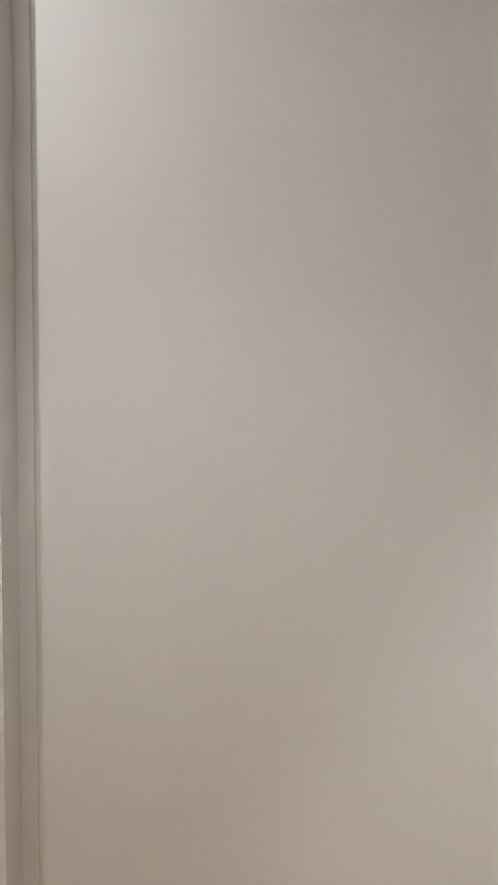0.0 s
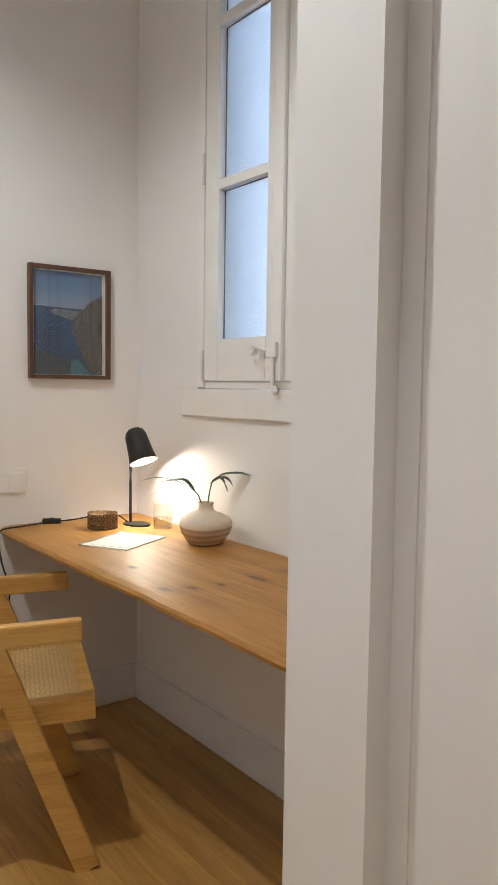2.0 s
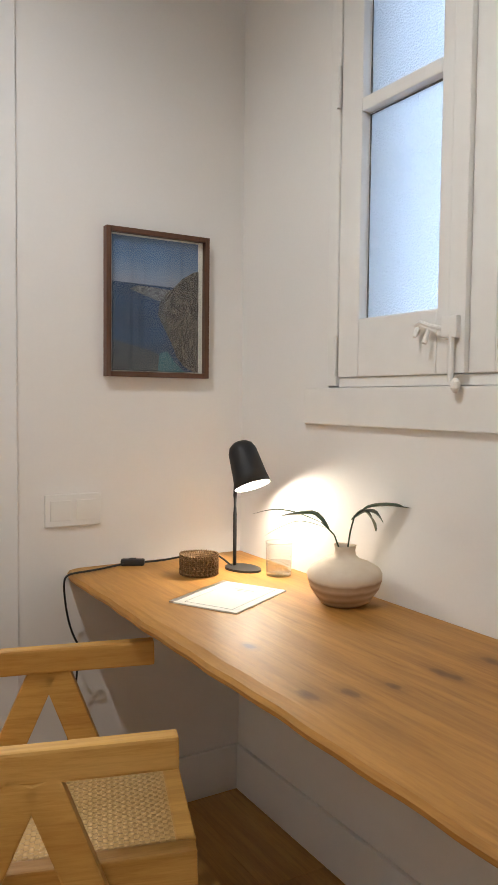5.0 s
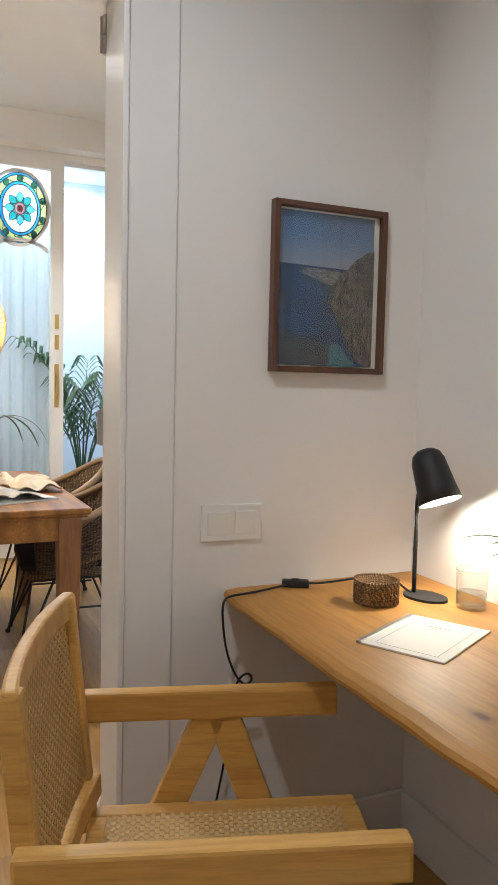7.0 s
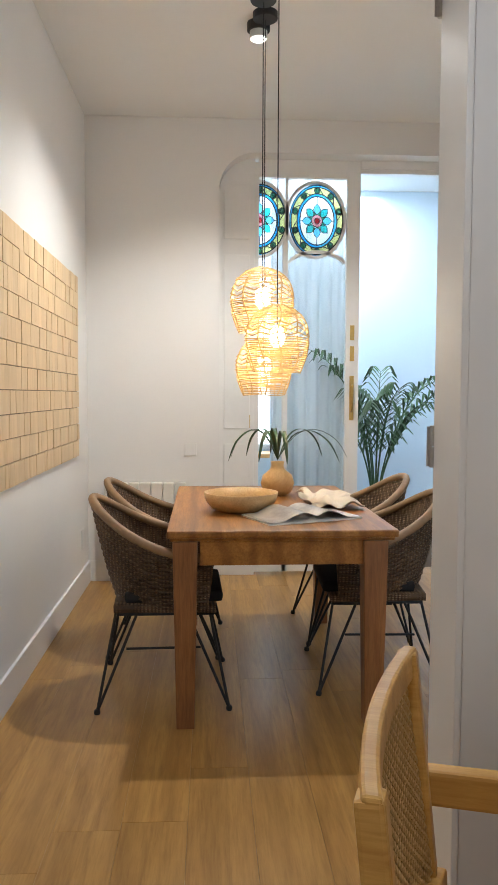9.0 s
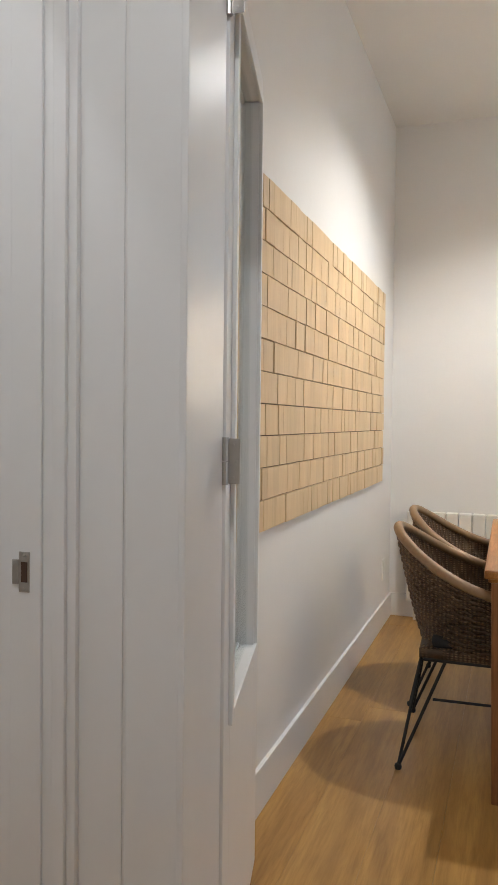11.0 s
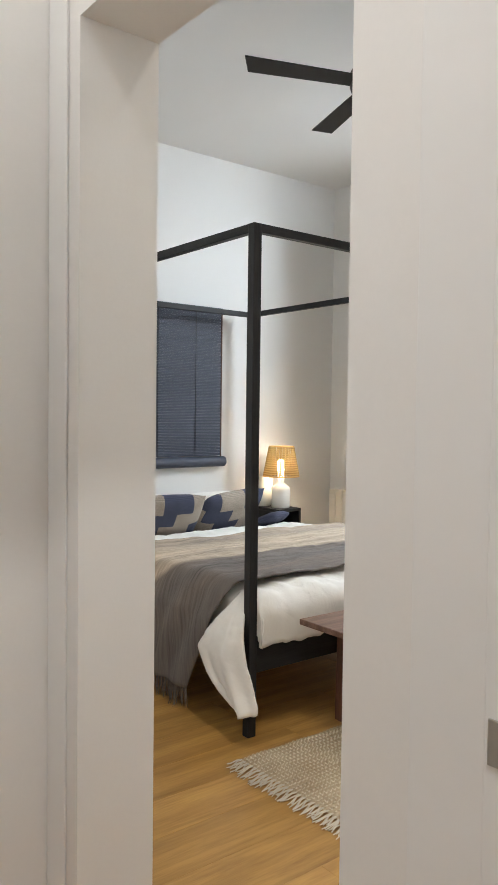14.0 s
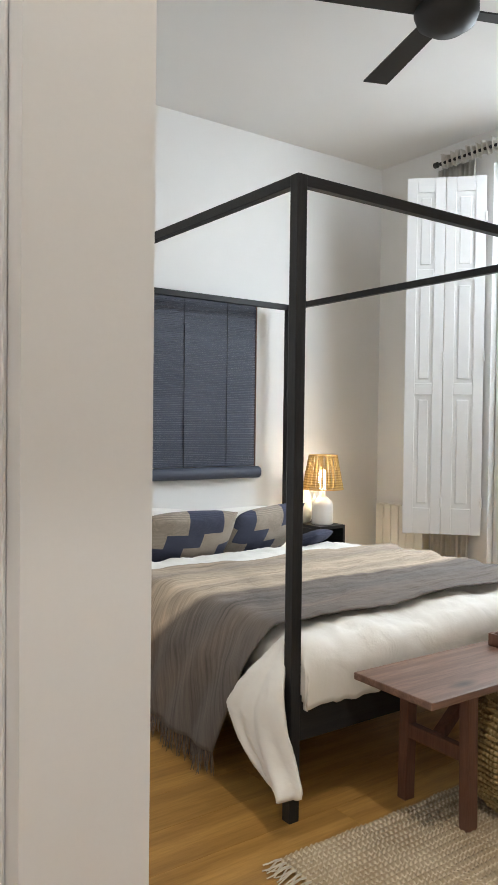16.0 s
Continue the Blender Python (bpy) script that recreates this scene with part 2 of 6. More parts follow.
M_PALM = plain("palm_leaf", (0.035, 0.095, 0.03), 0.42, vary=0.35, grain=30, relief=0.1, big=6)
M_GLASS = thin_glass("clear_glass", (0.97, 0.985, 0.98))
M_WATER = thin_glass("water", (0.84, 0.83, 0.80), 0.0, 0.25)
M_TUMBLER = thin_glass("tumbler_glass", (0.93, 0.94, 0.93), 0.02, 0.35)
M_FROST = glass("pebbled_glass", (0.93, 0.96, 1.0), 0.34, 0.38, 240)
M_TABLE = wood("old_teak", (0.15, 0.050, 0.008), (0.34, 0.135, 0.022), (0.47, 0.215, 0.046), 0.42, 0, 1.1, 0.1, False, 0.0, 0.5)
M_WICKER = weave("grey_brown_wicker", (0.055, 0.031, 0.016), (0.36, 0.22, 0.115), 22, 22, 38, 0.6, 1.0, 0.008)
M_RIM = plain("rattan_rim", (0.30, 0.19, 0.10), 0.5, vary=0.3, grain=50, relief=0.3)
M_RATTAN = plain("pale_rattan", (0.68, 0.45, 0.17), 0.5, vary=0.2, grain=60, relief=0.2)
M_BULB = glow("bulb", (1.0, 0.84, 0.60), 30)
M_TILE = wood("maple_tile", (0.60, 0.42, 0.22), (0.70, 0.515, 0.30), (0.77, 0.585, 0.36), 0.55, 2, 1.2, 0.04, False, 0.06)
M_TILEBACK = plain("dark_gap", (0.14, 0.085, 0.045), 0.8)
M_LINEN, lt_, lb_ = principled("white_linen", 0.88)
lv_ = coords(lt_)
lb_.inputs["Sheen Weight"].default_value = 0.15
lt_.links.new(ramp(lt_, noise_tex(lt_, lv_, 5, 4), [(0.3, (0.79, 0.755, 0.70)), (0.7, (0.84, 0.815, 0.765))]), lb_.inputs["Base Color"])
lm_ = lt_.nodes.new("ShaderNodeMath")
lm_.operation = "MULTIPLY_ADD"
lt_.links.new(noise_tex(lt_, lv_, 260, 2), lm_.inputs[0])
lm_.inputs[1].default_value = 0.05
lt_.links.new(noise_tex(lt_, lv_, 9, 4, 0.5, 0.5), lm_.inputs[2])
bump(lt_, lb_, lm_.outputs[0], 0.35, 0.02)
M_GREYFAB = weave("charcoal_throw", (0.10, 0.082, 0.07), (0.22, 0.185, 0.16), 0, 70, 0, 0.9, 0.5, 0.003)
M_THROW, tt_, tb_ = principled("striped_throw", 0.92)
tx_ = tt_.nodes.new("ShaderNodeSeparateXYZ")
tt_.links.new(coords(tt_), tx_.inputs[0])
tr_ = tt_.nodes.new("ShaderNodeMapRange")
tr_.inputs["From Min"].default_value, tr_.inputs["From Max"].default_value = -3.712, -2.712
tm_ = tt_.nodes.new("ShaderNodeMath")
tm_.operation = "MULTIPLY_ADD"
tt_.links.new(tx_.outputs[2], tm_.inputs[0])
tm_.inputs[1].default_value = -1.2
tt_.links.new(tx_.outputs[1], tm_.inputs[2])
tt_.links.new(tm_.outputs[0], tr_.inputs["Value"])
TAN, SAND, SLATE, UMBER = (0.44, 0.355, 0.27), (0.56, 0.455, 0.345), (0.165, 0.145, 0.132), (0.20, 0.165, 0.14)
tc_ = ramp(tt_, tr_.outputs[0], [(0.0, TAN), (0.10, (0.36, 0.295, 0.24)), (0.14, TAN), (0.30, SAND), (0.36, TAN), (0.46, SAND), (0.51, UMBER), (0.64, SLATE), (0.78, UMBER), (1.0, SLATE)])
t1_ = noise_tex(tt_, coords(tt_, (2.5, 75, 2.5)), 1.0, 5, 0.7)
t2_ = noise_tex(tt_, coords(tt_, (14, 330, 14)), 1.0, 3, 0.6)
tc_ = mixc(tt_, tc_, ramp(tt_, t1_, [(0.30, (0.45, 0.45, 0.45)), (0.52, (1, 1, 1)), (0.74, (1.35, 1.3, 1.25))]), 0.75, "MULTIPLY")
tt_.links.new(mixc(tt_, tc_, ramp(tt_, t2_, [(0.3, (0.65, 0.65, 0.65)), (0.7, (1.2, 1.2, 1.2))]), 0.5, "MULTIPLY"), tb_.inputs["Base Color"])
bump(tt_, tb_, t1_, 0.6, 0.012)
M_NAVY = weave("navy_cloth", (0.034, 0.040, 0.072), (0.075, 0.085, 0.135), 70, 70, 0, 0.9, 0.4, 0.002)
M_BEIGE = weave("beige_cloth", (0.22, 0.18, 0.145), (0.52, 0.45, 0.37), 70, 70, 0, 0.9, 0.4, 0.002)
M_BLIND, nt_, nb_ = principled("dark_bamboo", 0.55)
ng_ = nt_.nodes.new("ShaderNodeNewGeometry")
nc_ = ramp(nt_, ng_.outputs["Random Per Island"], [(0.0, (0.026, 0.032, 0.052)), (0.5, (0.045, 0.053, 0.080)), (1.0, (0.075, 0.084, 0.118))])
ns_ = noise_tex(nt_, coords(nt_, (5, 5, 160)), 1.0, 5, 0.7)
nt_.links.new(mixc(nt_, nc_, ramp(nt_, ns_, [(0.35, (0.022, 0.027, 0.045)), (0.7, (0.080, 0.090, 0.125))]), 0.45), nb_.inputs["Base Color"])
bump(nt_, nb_, ns_, 0.4, 0.004)
M_BEDBLACK = wood("black_stained_wood", (0.010, 0.010, 0.011), (0.018, 0.018, 0.019), (0.028, 0.027, 0.027), 0.45, 2, 2.0, 0.08, False)
M_BEDBLACK.node_tree.nodes["Principled BSDF"].inputs["Specular IOR Level"].default_value = 0.25
M_BENCH = wood("reddish_walnut", (0.095, 0.046, 0.030), (0.20, 0.105, 0.072), (0.30, 0.18, 0.13), 0.42, 0, 1.2, 0.08, True, 0.0, 0.5)
# the shade in the holes between yarns is put into the rug's weave colour
M_RUG = weave("jute_rug", (0.43, 0.325, 0.205), (0.80, 0.69, 0.51), 17, 15, 0, 0.95, 0.8, 0.012)
M_JUTE = plain("jute_yarn", (0.62, 0.55, 0.44), 0.95, vary=0.2, grain=80, relief=0.4)
M_SHEER = weave("sheer_curtain", (0.70, 0.74, 0.76), (0.85, 0.88, 0.90), 0, 160, 160, 0.9, 0.1, 0.001, 0.5)
M_CURTAIN = weave("linen_curtain", (0.58, 0.55, 0.50), (0.74, 0.71, 0.66), 0, 120, 140, 0.9, 0.2, 0.002, 0.25)
M_RADIATOR = plain("cream_enamel", (0.78, 0.75, 0.68), 0.35, vary=0.02, grain=30, relief=0.02)
M_GALLERY = plain("pale_blue_wall", (0.67, 0.78, 0.87), 0.7, vary=0.02)
M_GREYPOT = plain("grey_pot", (0.10, 0.10, 0.11), 0.6)
M_NATURAL = wood("natural_wood", (0.48, 0.27, 0.09), (0.62, 0.39, 0.16), (0.72, 0.49, 0.23), 0.45, 0, 1.5, 0.05, False)
M_LEAD = plain("lead_came", (0.03, 0.03, 0.032), 0.5, 0.6)
STAIN = {k: thin_glass("stained_" + k, c, 0.1) for k, c in {"teal": (0.05, 0.55, 0.50), "green": (0.03, 0.38, 0.20), "blue": (0.16, 0.58, 0.85), "cream": (0.85, 0.83, 0.52), "rose": (0.72, 0.30, 0.30), "ruby": (0.45, 0.06, 0.07), "clear": (0.92, 0.96, 1.0), "dark": (0.04, 0.20, 0.24)}.items()}
M_TABLELEG = wood("old_teak_upright", (0.13, 0.048, 0.016), (0.25, 0.10, 0.034), (0.36, 0.165, 0.06), 0.4, 2, 1.1, 0.1)
# mesh helpers
def bm_box(bm, x0, x1, y0, y1, z0, z1, bevel=0.0, m=None):
    vs = [bm.verts.new(v) for v in ((x0, y0, z0), (x1, y0, z0), (x1, y1, z0), (x0, y1, z0), (x0, y0, z1), (x1, y0, z1), (x1, y1, z1), (x0, y1, z1))]
    fs = [bm.faces.new([vs[i] for i in q]) for q in ((3, 2, 1, 0), (4, 5, 6, 7), (0, 1, 5, 4), (1, 2, 6, 5), (2, 3, 7, 6), (3, 0, 4, 7))]
    if bevel:
        es = {e for f in fs for e in f.edges}
        res = bmesh.ops.bevel(bm, geom=list(es), offset=bevel, segments=2, affect="EDGES", profile=0.6)
        vs = list({v for f in res["faces"] for v in f.verts} | {v for v in vs if v.is_valid})
    if m is not None:
        bmesh.ops.transform(bm, matrix=m, verts=vs)
    return vs


def bm_tube(bm, pts, r, seg=8, r1=None, cap=True):
    """A round rod along a line of points."""
    pts = [Vector(p) for p in pts]
    rings, n = [], len(pts)
    for i, p in enumerate(pts):
        d = (pts[min(i + 1, n - 1)] - pts[max(i - 1, 0)]).normalized()
        a = d.cross(Vector((0, 0, 1)))
        a = a.normalized() if a.length > 1e-3 else Vector((1, 0, 0))
        b = d.cross(a).normalized()
        rad = r + ((r1 if r1 is not None else r) - r) * i / max(1, n - 1)
        rings.append([bm.verts.new(p + (a * math.cos(k * math.tau / seg) + b * math.sin(k * math.tau / seg)) * rad) for k in range(seg)])
    for u, v in zip(rings, rings[1:]):
        for k in range(seg):
            bm.faces.new((u[k], u[(k + 1) % seg], v[(k + 1) % seg], v[k]))
    if cap:
        bm.faces.new(rings[0][::-1])
        bm.faces.new(rings[-1])


def bm_lathe(bm, prof, seg=32, c=(0, 0, 0), squash=1.0):
    """A turned body from (radius, height) pairs."""
    rings = []
    for r, z in prof:
        rings.append([bm.verts.new((c[0] + r * math.cos(k * math.tau / seg), c[1] + squash * r * math.sin(k * math.tau / seg), c[2] + z)) for k in range(seg)])
    for u, v in zip(rings, rings[1:]):
        for k in range(seg):
            bm.faces.new((u[k], u[(k + 1) % seg], v[(k + 1) % seg], v[k]))
    bm.faces.new(rings[0][::-1])
    if prof[-1][0] > 0.0005:
        bm.faces.new(rings[-1])


def bm_beam(bm, a, b, w, h, bevel=0.004, up=(0, 0, 1)):
    """A square bar from a to b, w wide and h deep."""
    a, b = Vector(a), Vector(b)
    d = (b - a).normalized()
    s = d.cross(Vector(up)).normalized()
    u = s.cross(d).normalized()
    rot = Matrix((s, d, u)).transposed().to_4x4()
    bm_box(bm, -w / 2, w / 2, 0, (b - a).length, -h / 2, h / 2, bevel, Matrix.Translation(a) @ rot)


def bm_grid(bm, f, nu, nv, closed=False):
    vs = [[bm.verts.new(f(u / nu, v / nv)) for v in range(nv + 1)] for u in range(nu + (0 if closed else 1))]
    for u in range(nu):
        for v in range(nv):
            u2 = (u + 1) % len(vs)
            bm.faces.new((vs[u][v], vs[u2][v], vs[u2][v + 1], vs[u][v + 1]))
    return vs


def finish(name, bm, material, smooth=False, parent=None):
    bmesh.ops.recalc_face_normals(bm, faces=bm.faces)
    me = bpy.data.meshes.new(name)
    if smooth:
        for f in bm.faces:
            f.smooth = True
    bm.to_mesh(me)
    bm.free()
    for mt in material if isinstance(material, (list, tuple)) else [material]:
        me.materials.append(mt)
    ob = new(name, me)
    if parent is not None:
        ob.parent = parent
    return ob


def part(name, bm, material, parent, label="", smooth=False):
    ob = finish(name, bm, material, smooth, parent)
    return tagged(ob, label) if label else ob


def thing(name, m, label, category, group="", kind=""):
    ob = new(name)
    ob.empty_display_size = 0.1
    ob.matrix_world = m
    return tagged(ob, label, category, group, kind)


def box_obj(name, x0, x1, y0, y1, z0, z1, material, bevel=0.0, parent=None):
    bm = bmesh.new()
    bm_box(bm, x0, x1, y0, y1, z0, z1, bevel)
    return finish(name, bm, material, False, parent)


def boxes_obj(name, boxes, material, bevel=0.0, parent=None):
    bm = bmesh.new()
    for b in boxes:
        bm_box(bm, *b, bevel)
    return finish(name, bm, material, False, parent)


def solidify(ob, t, offset=0):
    md = ob.modifiers.new("thickness", "SOLIDIFY")
    md.thickness, md.offset = t, offset
    return ob


def bevelled(ob, w=0.004, seg=2):
    md = ob.modifiers.new("edge", "BEVEL")
    md.width, md.segments, md.limit_method = w, seg, "ANGLE"
    return ob


# levels and wall faces
CEIL = 3.0
WX, NY = -2.405, 2.027          # study: west and north wall
EX0, EX1, JY = -0.70, -0.514, 1.431   # corner of the wall beside the alcove
DX, DS = -5.98, -0.045          # dining: far wall and tiled wall
BX, BS, BN = -6.0, -4.06, -0.21      # bedroom: window wall, head wall, north wall

# ---- setting ----
def wall(name, boxes, label):
    return tagged(boxes_obj(name, boxes, M_WALL), label, "wall", kind="structure")


wall("wall_study_west", [(-2.555, WX, -0.371, 0.167, 0, CEIL), (-2.555, WX, 1.225, 2.3, 0, CEIL), (-2.555, WX, 0.167, 1.225, 2.12, CEIL),
                         (-2.575, WX, -1.35, -1.075, 0, CEIL), (-2.575, WX, -1.075, -0.371, 1.965, CEIL)], "white plastered wall with two doorways")
wall("wall_study_north", [(WX, -1.968, NY, 2.3, 0, CEIL), (-1.968, -1.058, NY, 2.3, 0, 1.24), (-1.968, -1.058, NY, 2.3, 2.77, CEIL), (-1.058, EX0, NY, 2.3, 0, CEIL)], "white plastered wall with an old window")
wall("wall_study_east", [(EX0, 1.5, JY, 2.3, 0, CEIL)], "white plastered wall beside the desk alcove")
wall("wall_study_south", [(-1.5, 1.5, -0.265, -0.04, 0, CEIL), (WX, -1.5, -0.265, -0.04, 2.2, CEIL)], "white plastered wall")
wall("wall_hall_east", [(1.4, 1.5, -0.04, JY, 0, CEIL)], "white plastered wall")
wall("wall_vestibule_south", [(WX, -1.2, -1.35, -1.205, 0, CEIL)], "white plastered wall")
wall("wall_vestibule_east", [(-1.3, -1.2, -1.205, -0.265, 0, CEIL)], "white plastered wall")
wall("wall_dining_south", [(DX, -2.555, BN, DS, 0, CEIL), (BX - 0.3, DX, BN, DS, 0, CEIL)], "white plastered wall with a wood tile panel")
wall("wall_dining_north", [(-6.4, -2.555, 3.1, 3.25, 0, CEIL)], "white plastered wall")
wall("wall_bedroom_south", [(BX - 0.3, -2.4, BS - 0.15, BS, 0, CEIL)], "white plastered wall behind the bed")
wall("wall_bedroom_east", [(-2.575, -2.4, BS, -1.35, 0, CEIL)], "white plastered wall")
wall("wall_bedroom_west", [(BX - 0.3, BX, BS, -3.12, 0, CEIL), (BX - 0.3, BX, -1.75, BN, 0, CEIL), (BX - 0.3, BX, -3.12, -1.75, 2.80, CEIL)], "white plastered wall with a balcony door")

for nm, b in (("ceiling_study", (-2.6, EX1, -1.45, 2.4, CEIL, CEIL + 0.1)), ("ceiling_hall", (EX1, 1.6, -1.45, 2.4, CEIL, CEIL + 0.1)), ("ceiling_dining", (-6.3, -2.6, -0.1, 3.3, CEIL, CEIL + 0.1)), ("ceiling_bedroom", (-6.3, -2.6, -4.3, -0.1, CEIL, CEIL + 0.1))):
    tagged(box_obj(nm, *b, M_CEIL), "plain white plaster ceiling", "ceiling", kind="structure")
floor = tagged(box_obj("floor", -9.0, 1.6, -4.3, 3.4, -0.12, -0.012, plain("subfloor", (0.10, 0.06, 0.03), 0.8)), "oak plank floor through all rooms", "floor", kind="structure")
# ---- study ----
def baseboard(x0, x1, y0, y1, h=0.14):
    bm = bmesh.new()
    bm_box(bm, x0, x1, y0, y1, 0.0, h, 0.003)
    return tagged(finish("baseboard", bm, M_TRIM), "white painted wooden baseboard along the wall", "baseboard", kind="structure")


baseboard(WX + 0.014, EX0, NY - 0.014, NY)
baseboard(WX, WX + 0.014, 1.36, NY - 0.0005)
baseboard(DX + 0.014, -2.57, DS, DS + 0.014)
baseboard(DX, DX + 0.014, DS, 0.80)
baseboard(EX1 + 0.05, 1.4, JY - 0.014, JY)

# casing round the double doorway, and the frame of the vestibule door
trim = boxes_obj("trim", [(WX, WX + 0.006, 0.058, 0.160, 0, 2.23), (WX, WX + 0.006, 1.236, 1.351, 0, 2.23), (WX, WX + 0.006, 0.160, 1.236, 2.13, 2.23)], M_TRIM, 0.003)
tagged(trim, "white lacquered casing round a doorway", "door casing", kind="structure")
lining = boxes_obj("door_lining", [(-2.56, WX + 0.012, 0.158, 0.172, 0, 2.12), (-2.56, WX + 0.012, 1.222, 1.236, 0, 2.12), (-2.56, WX + 0.012, 0.172, 1.222, 2.108, 2.122)], M_TRIM, 0.003)
tagged(lining, "white lacquered lining of a double doorway", "door frame", kind="structure")
frame_v = boxes_obj("door_frame", [(WX, WX + 0.016, -0.258, -0.166, 0, 2.2), (WX, WX + 0.006, -0.264, -0.258, 0, 2.2), (WX, WX + 0.019, -0.166, -0.102, 0, 2.2), (WX, WX + 0.013, -0.102, -0.078, 0, 2.2), (WX, WX + 0.022, -0.078, -0.052, 0, 2.2), (WX, WX + 0.014, -0.052, -0.034, 0, 2.2), (WX, WX + 0.004, -0.034, 0.052, 0, 2.2)], M_TRIM, 0.002)
tagged(frame_v, "white lacquered door frame with stepped rebates", "door frame", kind="structure")
frame_l = boxes_obj("trim", [(WX, WX + 0.006, -1.203, -1.120, 0, 2.05)], M_TRIM, 0.004)
tagged(frame_l, "white lacquered casing strip beside the bedroom opening", "door casing", kind="structure")
frame_e = boxes_obj("trim", [(EX0, EX1, 1.380, JY, 0, 2.45), (EX1, EX1 + 0.042, JY - 0.004, JY + 0.001, 0, 2.45)], M_TRIM, 0.0)
tagged(frame_e, "white lacquered casing strips at the wall corner", "door casing", kind="structure")


def strike(x, y, z):
    ob = thing("strike_plate", pose(x, y, z), "satin steel strike plate screwed to the door frame", "strike plate")
    bm = bmesh.new()
    bm_box(bm, 0, 0.002, -0.011, 0.011, -0.036, 0.036, 0.0008)
    bm_box(bm, 0.0005, 0.004, -0.024, -0.010, -0.022, 0.022, 0.001)
    plate = part("plate", bm, M_STEEL, ob)
    # no hole is cut; its inner shade is put in as a dark patch
    bm = bmesh.new()
    bm_box(bm, 0.002, 0.0028, -0.006, 0.007, -0.018, 0.018)
    part("latch_hole", bm, plain("latch_hole_dark", (0.07, 0.035, 0.02), 0.8), plate, "dark latch hole")
    for dz in (-0.030, 0.030):
        bm = bmesh.new()
        bm_lathe(bm, [(0.0035, 0), (0.0035, 0.001), (0.001, 0.0016)], 10)
        bmesh.ops.transform(bm, matrix=pose(0.002, 0, dz, 0, 90, 0), verts=bm.verts)
        part("screw", bm, M_STEEL, plate)


strike(WX + 0.019, -0.135, 0.923)


def hinge(x, y, z, side):
    ob = thing("door_hinge", pose(x, y, z), "worn satin steel door hinge with round pin", "hinge")
    bm = bmesh.new()
    bm_box(bm, 0, 0.002, 0, 0.028 * side if side > 0 else 0.001, -0.042, 0.042, 0.0007) if side > 0 else bm_box(bm, 0, 0.002, -0.012, 0, -0.042, 0.042, 0.0007)
    plate = part("leaf_plate", bm, M_STEEL, ob)
    bm = bmesh.new()
    bm_tube(bm, [(0.004, 0, -0.044), (0.004, 0, -0.001)], 0.0065, 10)
    bm_tube(bm, [(0.004, 0, 0.001), (0.004, 0, 0.044)], 0.0065, 10)
    part("pin", bm, M_STEEL, ob)
    if side > 0:
        for dz, dy in ((-0.030, 0.015), (0, 0.021), (0.030, 0.015)):
            bm = bmesh.new()
            bm_lathe(bm, [(0.003, 0), (0.003, 0.0008), (0.001, 0.0012)], 10)
            bmesh.ops.transform(bm, matrix=pose(0.002, dy, dz, 0, 90, 0), verts=bm.verts)
            part("screw", bm, M_STEEL, plate)


# glazed left leaf of the double door, standing open into the dining room
leaf_m = pose(-2.566, 0.176, 0, 0, 0, 180 + 13)
leaf = thing("door_1", leaf_m, "white lacquered glazed door leaf standing open", "door", kind="structure")
LL, LT, LH = 0.62, 0.038, 2.09
bm = bmesh.new()
for b in ((0, 0.085, 0, LT, 0.008, LH), (LL - 0.085, LL, 0, LT, 0.008, LH), (0.085, LL - 0.085, 0, LT, 0.008, 0.62), (0.085, LL - 0.085, 0, LT, LH - 0.09, LH)):
    bm_box(bm, *b, 0.002)
part("leaf_frame", bm, M_TRIM, leaf)
bm = bmesh.new()
for y0, y1 in ((-0.009, 0.0), (LT, LT + 0.009)):
    for b in ((0.060, 0.085, 0.60, 2.02), (LL - 0.085, LL - 0.060, 0.60, 2.02), (0.085, LL - 0.085, 0.60, 0.625), (0.085, LL - 0.085, 1.995, 2.02)):
        bm_box(bm, b[0], b[1], y0, y1, b[2], b[3], 0.002)
part("glazing_bead", bm, M_TRIM, leaf)
bm = bmesh.new()
bm_box(bm, 0.083, LL - 0.083, LT / 2 - 0.002, LT / 2 + 0.002, 0.618, LH - 0.088)
pane = part("pane", bm, M_GLASS, leaf, "clear glass pane")
pane.visible_shadow = False
hinge(-2.565, 0.176, 1.12, 1)
hinge(-2.565, 0.176, 1.975, 1)
hinge(-2.565, 1.221, 1.125, -1)
hinge(-2.565, 1.221, 2.04, -1)

# old casement window over the desk
win = thing("window_1", pose(-0.038, NY, 0.020), "old white painted casement window with pebbled glass", "window", kind="structure")
bm = bmesh.new()
for b in ((-1.925, -1.885, -0.012, 0.10, 1.225, 2.75), (-1.065, -1.025, -0.012, 0.10, 1.225, 2.75), (-1.885, -1.065, -0.012, 0.10, 2.70, 2.75), (-1.885, -1.065, -0.004, 0.10, 1.222, 1.2455)):
    bm_box(bm, *b, 0.004)
part("window_frame", bm, M_OLDWHITE, win)
bm = bmesh.new()
bm_box(bm, -2.02, -0.93, -0.014, -0.0005, 1.127, 1.221, 0.004)
part("apron", bm, M_OLDWHITE, win)
